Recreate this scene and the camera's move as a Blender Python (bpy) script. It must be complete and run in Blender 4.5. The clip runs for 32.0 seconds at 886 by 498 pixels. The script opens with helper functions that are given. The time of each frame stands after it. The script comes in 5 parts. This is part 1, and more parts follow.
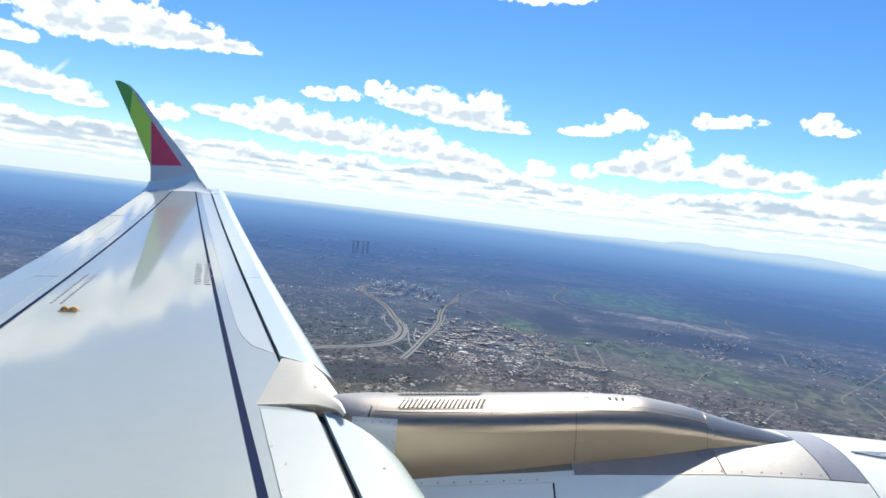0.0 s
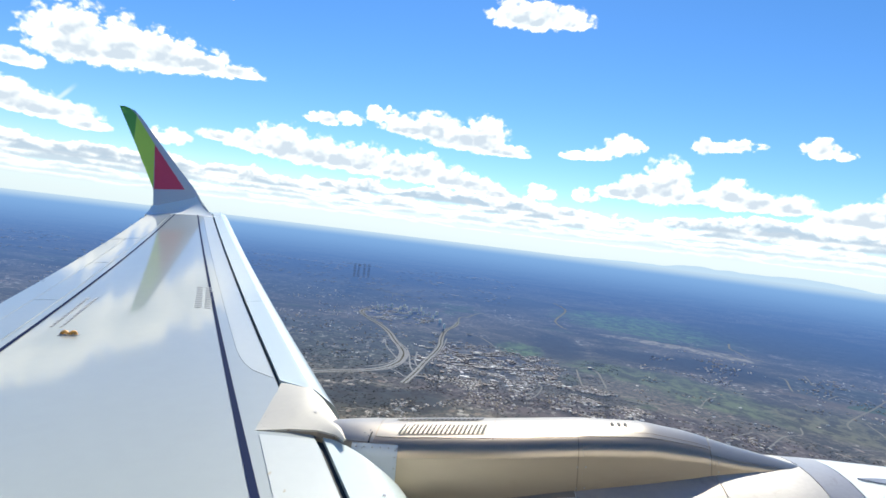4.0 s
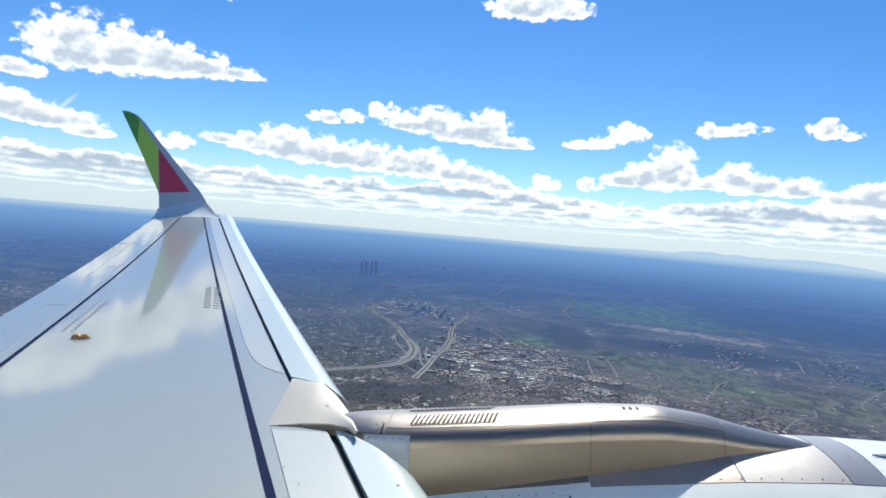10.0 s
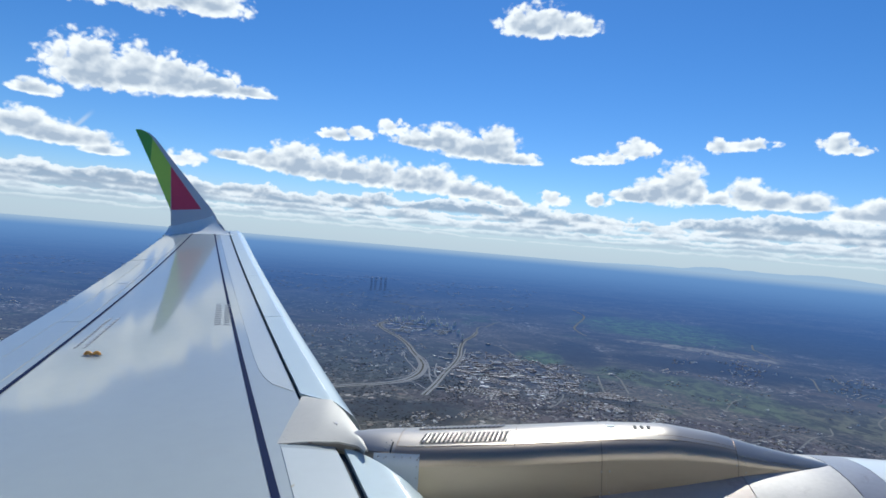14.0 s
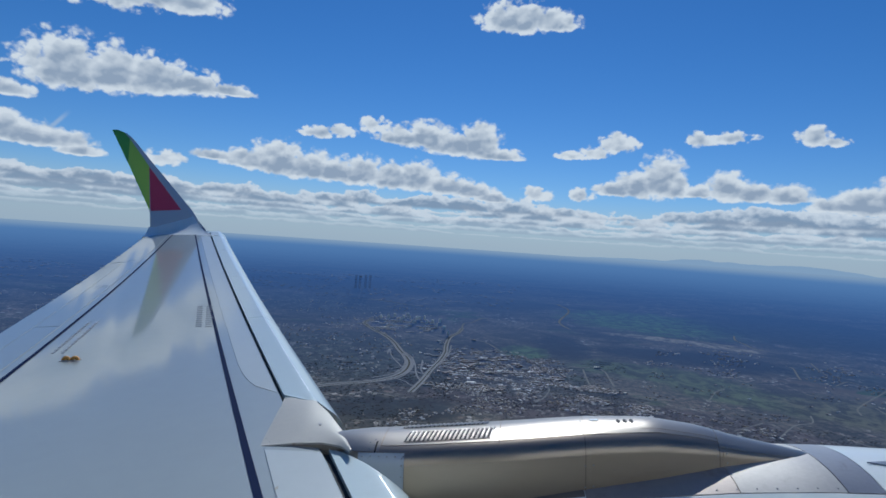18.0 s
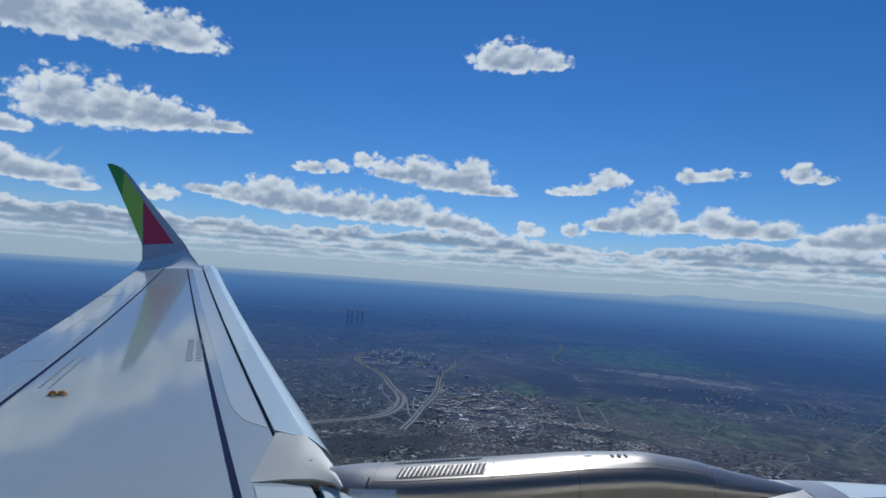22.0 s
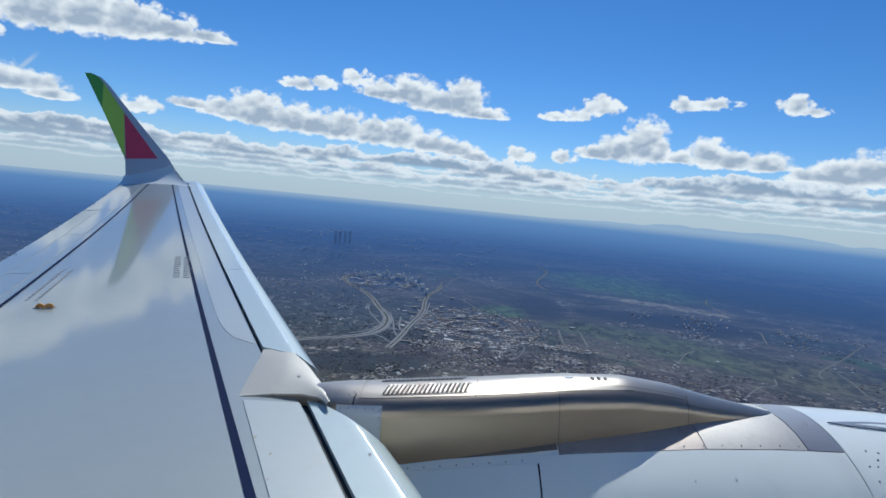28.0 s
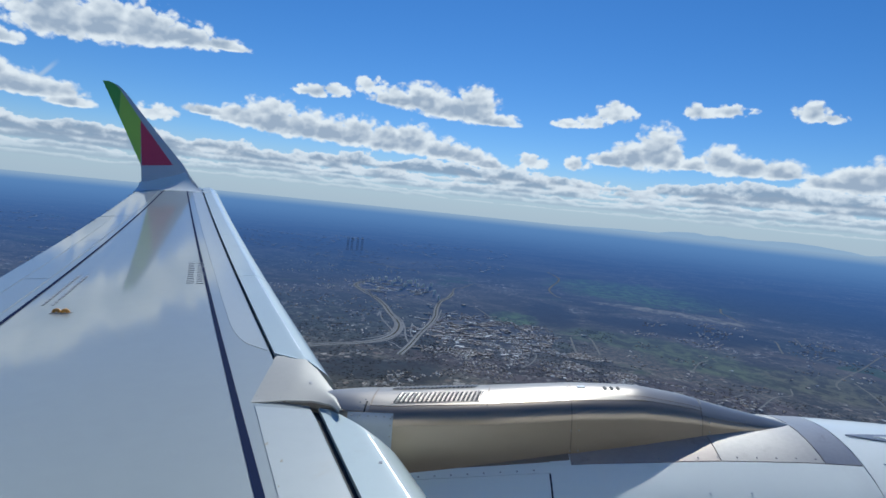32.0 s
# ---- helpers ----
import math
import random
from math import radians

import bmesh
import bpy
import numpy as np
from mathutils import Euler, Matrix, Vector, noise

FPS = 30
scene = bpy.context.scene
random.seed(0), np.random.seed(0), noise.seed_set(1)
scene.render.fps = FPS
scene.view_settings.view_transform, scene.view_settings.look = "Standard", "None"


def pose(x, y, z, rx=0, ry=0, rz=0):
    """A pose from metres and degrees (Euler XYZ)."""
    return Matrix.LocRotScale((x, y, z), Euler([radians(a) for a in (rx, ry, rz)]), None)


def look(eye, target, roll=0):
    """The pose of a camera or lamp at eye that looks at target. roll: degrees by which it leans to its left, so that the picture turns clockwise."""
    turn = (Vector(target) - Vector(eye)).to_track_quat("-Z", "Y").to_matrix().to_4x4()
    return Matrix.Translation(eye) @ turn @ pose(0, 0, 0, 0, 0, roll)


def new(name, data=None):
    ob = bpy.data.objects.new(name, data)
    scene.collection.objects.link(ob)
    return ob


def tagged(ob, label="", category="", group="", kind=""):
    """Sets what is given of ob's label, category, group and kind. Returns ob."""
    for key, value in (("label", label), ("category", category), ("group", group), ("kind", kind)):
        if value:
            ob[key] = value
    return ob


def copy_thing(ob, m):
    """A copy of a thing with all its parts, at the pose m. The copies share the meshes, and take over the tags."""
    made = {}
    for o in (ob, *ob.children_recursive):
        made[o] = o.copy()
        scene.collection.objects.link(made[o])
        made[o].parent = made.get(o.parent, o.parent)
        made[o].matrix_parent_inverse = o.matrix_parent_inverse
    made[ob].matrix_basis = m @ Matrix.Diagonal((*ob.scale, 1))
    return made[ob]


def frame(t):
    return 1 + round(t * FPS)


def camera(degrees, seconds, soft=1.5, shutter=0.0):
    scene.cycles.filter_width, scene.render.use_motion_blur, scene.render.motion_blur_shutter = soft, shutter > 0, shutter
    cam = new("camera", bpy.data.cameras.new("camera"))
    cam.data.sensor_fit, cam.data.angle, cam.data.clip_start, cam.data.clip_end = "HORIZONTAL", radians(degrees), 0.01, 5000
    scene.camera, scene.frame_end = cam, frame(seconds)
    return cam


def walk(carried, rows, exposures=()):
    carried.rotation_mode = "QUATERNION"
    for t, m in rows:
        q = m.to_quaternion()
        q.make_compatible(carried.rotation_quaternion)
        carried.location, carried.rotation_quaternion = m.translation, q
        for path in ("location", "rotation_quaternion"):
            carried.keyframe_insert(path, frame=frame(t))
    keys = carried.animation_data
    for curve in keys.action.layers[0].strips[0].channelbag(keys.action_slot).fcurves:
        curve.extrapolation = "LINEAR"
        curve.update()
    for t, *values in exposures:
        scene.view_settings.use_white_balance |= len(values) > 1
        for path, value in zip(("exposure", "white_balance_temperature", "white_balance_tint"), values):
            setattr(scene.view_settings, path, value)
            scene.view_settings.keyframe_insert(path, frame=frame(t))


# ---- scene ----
# ---- camera: a passenger at a cabin window of an airliner; the path is given in the aircraft's own axes
# (x to the nose, y out along the wing, z up), and AIRFRAME sets the aircraft over the ground.
EYE_HEIGHT = 850.0
AIRFRAME = Matrix.Translation((0, 0, EYE_HEIGHT)) @ Vector((0.042, -0.012, 1.0)).rotation_difference(Vector((0, 0, 1))).to_matrix().to_4x4()


def seat_view(x, y, z, yaw, pitch, roll):
    """A view from the cabin: yaw to the tail, pitch up, roll, in degrees, all in the aircraft's axes."""
    a, b, c = radians(yaw), radians(pitch), radians(roll)
    ahead = Vector((-math.sin(a) * math.cos(b), math.cos(a) * math.cos(b), math.sin(b)))
    side = Vector((math.cos(a), math.sin(a), 0))
    top = side.cross(ahead)
    right, up = side * math.cos(c) + top * math.sin(c), top * math.cos(c) - side * math.sin(c)
    m = Matrix((right, up, -ahead)).transposed().to_4x4()
    m.translation = (x, y, z)
    return AIRFRAME @ m


cam = camera(72.15, 32.0, soft=1.6)
VIEWS = (
    (0, -2.470, 1.709, 1.941, 1.77, -2.79, 4.61),
    (0.5, -2.466, 1.707, 1.922, 2.17, -2.53, 4.55),
    (1, -2.465, 1.704, 1.905, 2.42, -2.20, 4.46),
    (1.5, -2.460, 1.708, 1.916, 2.48, -1.73, 4.43),
    (2, -2.470, 1.697, 1.917, 2.39, -0.80, 4.48),
    (2.5, -2.468, 1.706, 1.921, 2.47, -0.72, 4.42),
    (4.5, -2.467, 1.706, 1.948, 1.94, -0.45, 4.60),
    (5, -2.468, 1.703, 1.931, 1.88, 0.02, 4.53),
    (5.5, -2.465, 1.709, 1.912, 1.80, -1.54, 4.51),
    (6, -2.456, 1.712, 1.927, 1.88, -3.26, 4.43),
    (6.5, -2.454, 1.720, 1.904, 1.92, -3.70, 4.44),
    (7, -2.457, 1.724, 1.912, 1.82, -4.50, 4.19),
    (7.5, -2.467, 1.711, 1.914, 1.54, -3.56, 3.99),
    (8, -2.464, 1.713, 1.921, 1.44, -3.07, 3.60),
    (8.5, -2.462, 1.707, 1.885, 1.68, -2.58, 3.22),
    (9, -2.458, 1.703, 1.890, 2.01, -2.73, 2.56),
    (9.5, -2.465, 1.707, 1.915, 2.36, -2.26, 2.54),
    (10, -2.459, 1.708, 1.916, 2.64, -1.16, 2.62),
    (10.5, -2.452, 1.704, 1.912, 2.79, 0.10, 2.60),
    (11, -2.454, 1.694, 1.904, 2.87, 1.72, 2.61),
    (11.5, -2.452, 1.693, 1.910, 2.97, 1.68, 2.49),
    (12, -2.462, 1.691, 1.907, 3.02, 1.55, 2.85),
    (12.5, -2.461, 1.693, 1.914, 3.22, 1.36, 2.96),
    (13, -2.463, 1.700, 1.918, 3.42, 0.81, 3.00),
    (13.5, -2.457, 1.702, 1.923, 3.64, 0.46, 2.62),
    (14, -2.459, 1.697, 1.927, 3.58, 0.30, 2.52),
    (14.5, -2.456, 1.709, 1.936, 3.34, -0.02, 2.31),
    (16.5, -2.444, 1.708, 1.926, 2.42, -0.69, 1.74),
    (17, -2.449, 1.707, 1.935, 2.39, 0.05, 1.67),
    (17.5, -2.446, 1.706, 1.941, 2.27, 0.44, 1.65),
    (18, -2.441, 1.709, 1.935, 2.09, 0.04, 1.57),
    (18.5, -2.439, 1.720, 1.945, 1.93, -1.32, 1.40),
    (19, -2.443, 1.723, 1.927, 1.73, -2.14, 1.28),
    (19.5, -2.438, 1.725, 1.933, 1.65, -2.40, 1.27),
    (20, -2.435, 1.717, 1.927, 1.55, -1.72, 1.59),
    (20.5, -2.428, 1.713, 1.926, 1.55, -0.62, 1.29),
    (21, -2.430, 1.713, 1.927, 1.58, 0.22, 1.14),
    (21.5, -2.441, 1.690, 1.922, 1.50, 1.57, 1.11),
    (22, -2.444, 1.683, 1.922, 1.50, 3.36, 1.73),
    (22.5, -2.457, 1.687, 1.922, 1.32, 2.29, 2.18),
    (23, -2.453, 1.701, 1.933, 1.24, 0.47, 2.12),
    (23.5, -2.449, 1.714, 1.954, 1.28, -0.58, 2.03),
    (24, -2.446, 1.708, 1.938, 1.28, -1.34, 2.37),
    (24.5, -2.447, 1.717, 1.921, 1.22, -3.17, 3.01),
    (25, -2.439, 1.726, 1.922, 1.12, -4.72, 3.18),
    (25.5, -2.445, 1.732, 1.928, 0.85, -4.81, 3.02),
    (26, -2.451, 1.720, 1.919, 0.53, -4.21, 2.93),
    (26.5, -2.450, 1.719, 1.932, 0.31, -3.89, 2.91),
    (28.5, -2.453, 1.719, 1.921, 0.12, -3.74, 3.35),
    (29, -2.453, 1.720, 1.925, 0.49, -3.42, 3.24),
    (29.5, -2.459, 1.719, 1.933, 0.75, -3.20, 3.34),
    (30, -2.450, 1.719, 1.939, 1.07, -3.20, 3.53),
    (30.5, -2.448, 1.723, 1.947, 1.27, -3.51, 3.57),
    (31, -2.452, 1.724, 1.929, 1.28, -3.29, 3.61),
    (31.5, -2.451, 1.721, 1.919, 1.27, -3.19, 3.48),
    (32, -2.453, 1.721, 1.930, 1.24, -3.24, 3.43),
)
EXPOSURES = ((0, 0.75, 6900, 5), (7, 0.75, 6900, 5), (9, 0.65, 6700, 5), (10.5, 0.45, 6500, 5), (13, 0.2, 6200, 5), (14.5, 0.08, 6000, 5), (17, -0.4, 5650, 5), (22, -0.48, 5600, 5), (23.5, -0.3, 5700, 4), (25, -0.1, 5900, 4), (29, -0.12, 5850, 4), (32, -0.18, 5800, 4))
walk(cam, [(v[0], seat_view(*v[1:])) for v in VIEWS], EXPOSURES)

# ---- light: one high sun ahead of the view, blue sky with broken cumulus
SUN_AZIMUTH, SUN_ELEVATION = 3.0, 46.5


def heading(azimuth, elevation):
    a, e = radians(azimuth), radians(elevation)
    return Vector((math.sin(a) * math.cos(e), math.cos(a) * math.cos(e), math.sin(e)))


sun = new("sun", bpy.data.lights.new("sun", "SUN"))
sun.data.energy, sun.data.angle, sun.data.color = 4.0, radians(0.6), (1.0, 0.96, 0.9)
sun.matrix_world = look(heading(SUN_AZIMUTH, SUN_ELEVATION) * 3000, (0, 0, 0))


class Nodes:
    """A short way to write node trees."""

    def __init__(self, tree):
        self.tree = tree
        tree.nodes.clear()

    def add(self, kind, **settings):
        node = self.tree.nodes.new(kind)
        sockets = settings.pop("sockets", {})
        for key, value in settings.items():
            setattr(node, key, value)
        for key, value in sockets.items():
            self.put(node.inputs[key], value)
        return node

    def put(self, socket, value):
        if isinstance(value, bpy.types.NodeSocket):
            self.tree.links.new(value, socket)
        else:
            socket.default_value = value

    def math(self, op, a, b=0.0, c=0.0, clamp=False):
        node = self.add("ShaderNodeMath", operation=op, use_clamp=clamp)
        for k, value in enumerate((a, b, c)):
            self.put(node.inputs[k], value)
        return node.outputs[0]

    def vec(self, op, a, b=(0, 0, 0)):
        node = self.add("ShaderNodeVectorMath", operation=op)
        self.put(node.inputs[0], a)
        if op not in ("LENGTH", "NORMALIZE"):
            self.put(node.inputs[1], b)
        return node.outputs["Value" if op in ("LENGTH", "DOT_PRODUCT") else "Vector"]

    def step(self, value, low, high):
        node = self.add("ShaderNodeMapRange", interpolation_type="SMOOTHSTEP")
        for k, v in enumerate((value, low, high)):
            self.put(node.inputs[k], v)
        return node.outputs[0]

    def noise(self, vector, scale, detail=5.0, rough=0.55, warp=0.0):
        return self.add("ShaderNodeTexNoise", sockets={"Vector": vector, "Scale": scale, "Detail": detail, "Roughness": rough, "Distortion": warp}).outputs["Fac"]

    def mix(self, fac, a, b):
        node = self.add("ShaderNodeMix", data_type="RGBA")
        self.put(node.inputs[0], fac)
        for k, value in ((6, a), (7, b)):
            self.put(node.inputs[k], (*value, 1) if isinstance(value, tuple) and len(value) == 3 else value)
        return node.outputs[2]


# heaps of the cumulus clouds: azimuth, elevation of the flat base, half width, height, in degrees
CLOUDS = (
    (-6.3, 8.8, 2.7, 1.4), (-4.4, 8.6, 2.6, 2.2), (-1.8, 8.2, 3.2, 2.0), (0.6, 8.1, 2.4, 2.8), (2.5, 7.9, 2.4, 1.0),
    (-23.0, 5.8, 1.9, 0.8), (-20.5, 5.4, 2.2, 1.5), (-17.8, 5.1, 2.7, 2.8), (-15.0, 4.9, 2.7, 2.3), (-12.5, 4.9, 2.5, 1.9), (-10.3, 4.8, 2.7, 2.4), (-7.4, 4.7, 2.6, 2.1),
    (-5.0, 4.7, 2.5, 2.4), (-2.2, 4.5, 2.5, 1.7), (0.2, 4.3, 2.3, 1.4), (2.2, 4.0, 2.0, 0.9))
HEAPS = (
    (13.4, 5.2, 1.9, 1.2), (15.2, 5.2, 2.1, 2.1), (17.2, 5.2, 2.1, 3.4), (18.5, 5.3, 1.1, 2.0), (20.3, 5.3, 1.4, 1.0), (22.6, 5.1, 1.8, 2.2), (24.6, 5.1, 2.2, 1.4), (27.0, 5.0, 2.1, 1.4),
    (30.5, 4.4, 2.2, 1.1), (32.5, 4.3, 2.2, 1.8), (34.6, 4.3, 2.6, 2.4), (38.0, 4.3, 3.2, 2.8), (44.0, 5.0, 4.0, 3.0), (-33.4, 4.9, 1.8, 0.8), (-35.6, 5.3, 3.0, 1.5), (-38.8, 5.5, 3.2, 2.0), (-46.0, 6.0, 5.0, 3.0))
HIGH_CLOUDS = (
    (-34.6, 10.2, 3.4, 3.6), (-31.2, 10.4, 3.2, 3.3), (-28.2, 10.8, 3.0, 2.7), (-25.2, 11.1, 2.8, 1.8), (-22.4, 11.4, 2.4, 0.9), (-38.2, 8.8, 1.8, 1.0), 
    (-38.0, 16.5, 5.0, 3.2), (-32.0, 17.0, 4.5, 3.4), (-27.0, 17.5, 4.0, 2.6), (3.4, 19.2, 3.4, 2.4), (6.6, 19.4, 2.6, 1.6), (-60.0, 13.0, 7.0, 4.0), (60.0, 9.0, 7.0, 4.0))
WISPS = (
    (6.2, 4.5, 1.7, 1.1), (10.2, 4.7, 1.4, 1.1), (-14.3, 8.9, 2.0, 0.8), (-12.3, 9.1, 1.5, 0.9), (-9.2, 9.9, 1.5, 1.2), (9.3, 8.4, 1.8, 0.6), (11.3, 8.6, 1.4, 1.0), (13.3, 9.3, 1.8, 1.4),
    (20.2, 9.9, 1.5, 1.0), (22.5, 10.1, 2.2, 0.8), (28.7, 10.0, 1.5, 1.2), (30.0, 9.7, 1.2, 0.6), (-27.4, 5.1, 2.0, 1.0))
# rows of the far cloud deck, the farthest first: elevation of the base, height, lumps to the degree, share of cover
DECK = ((0.8, 0.28, 0.22, 0.35), (1.2, 0.36, 0.26, 0.5), (1.65, 0.46, 0.28, 0.7), (2.1, 0.56, 0.3, 0.85), (2.6, 0.66, 0.32, 0.92), (3.1, 0.74, 0.36, 0.92))

world = bpy.data.worlds.new("sky")
scene.world = world
world.use_nodes = True
W = Nodes(world.node_tree)
way = W.add("ShaderNodeTexCoord").outputs["Generated"]
axes = W.add("ShaderNodeSeparateXYZ", sockets={0: way}).outputs
azimuth = W.math("MULTIPLY", W.math("ARCTAN2", axes[0], axes[1]), 57.2958)
elevation = W.math("MULTIPLY", W.math("ARCSINE", axes[2]), 57.2958)
chart = W.add("ShaderNodeCombineXYZ", sockets={0: azimuth, 1: elevation}).outputs[0]
fluff = W.noise(W.vec("MULTIPLY", chart, (1, 1.25, 0)), 0.62, 10, 0.6, 0.25)
soft = W.noise(W.vec("MULTIPLY", chart, (1, 1.35, 0)), 0.48, 2.6, 0.5, 0.2)
lifted = W.noise(W.vec("MULTIPLY", W.vec("ADD", chart, (-0.2, 0.8, 0)), (1, 1.35, 0)), 0.48, 2.6, 0.5, 0.2)
bent = W.vec("ADD", W.vec("MULTIPLY", chart, (1, 1.2, 0)), W.vec("MULTIPLY", W.add("ShaderNodeTexNoise", sockets={"Vector": chart, "Scale": 0.9, "Detail": 3.0}).outputs["Color"], (0.9, 0.9, 0)))


def knobs(shift, scale):
    """Rounded bumps, as on the head of a cauliflower."""
    cell = W.add("ShaderNodeTexVoronoi", feature="SMOOTH_F1", voronoi_dimensions="2D", sockets={"Vector": W.vec("ADD", bent, shift), "Scale": scale, "Smoothness": 0.35})
    return W.math("SUBTRACT", 0.42, cell.outputs["Distance"])


bumps, upper_bumps = knobs((0, 0, 0), 0.95), knobs((-0.12, 0.32, 0), 0.95)
ragged = W.math("ADD", W.math("MULTIPLY", W.math("SUBTRACT", fluff, 0.5), 1.5), W.math("ADD", W.math("MULTIPLY", bumps, 0.6), W.math("MULTIPLY", knobs((3, 5, 0), 2.3), 0.3)))


def heaped(lumps, level):
    """The greatest of the domes over their flat bases at each point of the sky."""
    body = None
    for a, e, w, h in lumps:
        p = W.vec("MULTIPLY", W.vec("SUBTRACT", chart, (a, e + 0.25 * h, 0)), (1 / w / 1.25, 1 / h / 1.02, 0))
        p = W.vec("MAXIMUM", p, W.vec("MULTIPLY", p, (-1, -level, 0)))
        here = W.math("SUBTRACT", 1.0, W.vec("LENGTH", p))
        body = here if body is None else W.math("MAXIMUM", body, here)
    return body


def cumulus(lumps, rough, thin=0.0, level=2.6, grey=0.95):
    """Cover and shade of heaped clouds: white edges, grey hearts."""
    body = W.math("SUBTRACT", heaped(lumps, level), thin)
    dense = W.math("ADD", body, W.math("MULTIPLY", W.math("MULTIPLY", ragged, rough), W.step(body, -0.45, 0.3)))
    cover = W.step(dense, 0.02, 0.34)
    relief = W.math("ADD", W.math("MULTIPLY", W.math("SUBTRACT", soft, lifted), 1.5), W.math("MULTIPLY", W.math("SUBTRACT", bumps, upper_bumps), 0.7))
    core = W.math("MULTIPLY", W.step(W.math("ADD", body, W.math("MULTIPLY", ragged, 0.25)), 0.2, 0.85), grey)
    dull = W.math("SUBTRACT", core, relief, clamp=True)
    return cover, W.mix(dull, (1.0, 1.0, 1.0), (0.44, 0.51, 0.62))


# the far deck of cloud: rows behind rows, each with lumpy bright tops over a level grey base
deck_layers = []
for k, (base, tall, lumps, share) in enumerate(DECK):
    lane = W.vec("ADD", W.vec("MULTIPLY", chart, (lumps, 0.5, 0)), (7.3 * k, 3.1 * k, 0))
    lump = W.noise(lane, 1.0, 6, 0.58, 0.2)
    gap = W.noise(W.vec("ADD", W.vec("MULTIPLY", chart, (0.07, 0.2, 0)), (11.7 * k, 1.3 * k, 0)), 1.0, 3, 0.5)
    crest = W.math("ADD", W.math("MULTIPLY", W.math("SUBTRACT", lump, 0.36), 4.2 * tall), W.math("MULTIPLY", W.math("SUBTRACT", gap, 0.52 - 0.22 * share), 3.6 * tall))
    rise = W.math("SUBTRACT", elevation, W.math("ADD", base, W.math("MULTIPLY", ragged, 0.16 * tall)))
    over = W.math("SUBTRACT", crest, rise)
    cover = W.math("MULTIPLY", W.math("MULTIPLY", W.step(W.math("ADD", over, W.math("MULTIPLY", ragged, 0.35 * tall)), 0.0, 0.28 * tall), W.step(rise, -0.35 * tall, 0.15 * tall)), share)
    shade = W.math("MULTIPLY", W.step(W.math("ADD", over, W.math("MULTIPLY", W.math("SUBTRACT", lifted, soft), 1.2 * tall)), 0.3 * tall, 1.35 * tall), 0.74 + 0.06 * k)
    deck_layers.append((cover, W.mix(shade, (0.93, 0.94, 0.96), (0.34, 0.42, 0.54))))
sky = W.add("ShaderNodeTexSky", sky_type="NISHITA", sun_disc=False, sun_elevation=radians(SUN_ELEVATION), sun_rotation=radians(SUN_AZIMUTH), altitude=1200, air_density=1.0, dust_density=0.1, ozone_density=4.0)
blue = W.add("ShaderNodeHueSaturation", sockets={"Saturation": 1.22, "Color": sky.outputs[0]}).outputs[0]
murk = W.math("MULTIPLY", W.math("SUBTRACT", 1.0, W.step(elevation, -0.5, 5.5)), 0.85)
clear = W.add("ShaderNodeBackground", sockets={"Color": W.vec("MULTIPLY", blue, (0.92, 0.98, 1.13)), "Strength": 0.084}).outputs[0]
pale = W.add("ShaderNodeBackground", sockets={"Color": (0.45, 0.54, 0.635, 1), "Strength": 1.0}).outputs[0]
far_cloud = W.add("ShaderNodeBackground", sockets={"Color": (0.7, 0.76, 0.84, 1), "Strength": 0.9}).outputs[0]
# a short trail of ice high up
along_trail = W.vec("DOT_PRODUCT", W.vec("SUBTRACT", chart, (-35.1, 7.1, 0)), (0.634, 0.773, 0))
off_trail = W.vec("DOT_PRODUCT", W.vec("SUBTRACT", chart, (-35.1, 7.1, 0)), (-0.773, 0.634, 0))
trail = W.math("MULTIPLY", W.math("SUBTRACT", 1.0, W.step(W.math("ABSOLUTE", off_trail), 0.02, 0.26)), W.math("SUBTRACT", 1.0, W.step(W.math("ABSOLUTE", along_trail), 0.3, 1.7)))
trail = W.math("MULTIPLY", trail, 0.5)
layers = clear
painted = [(cover, W.add("ShaderNodeBackground", sockets={"Color": tone, "Strength": 0.92}).outputs[0]) for cover, tone in
           deck_layers + [cumulus(CLOUDS, 0.62), cumulus(HEAPS, 0.62), cumulus(HIGH_CLOUDS, 0.7), cumulus(WISPS, 1.0, 0.12, 1.4, 0.5)]]
for fac, shade in [(murk, pale), (trail, far_cloud)] + painted:
    layers = W.add("ShaderNodeMixShader", sockets={0: fac, 1: layers, 2: shade}).outputs[0]
W.add("ShaderNodeOutputWorld", sockets={0: layers})


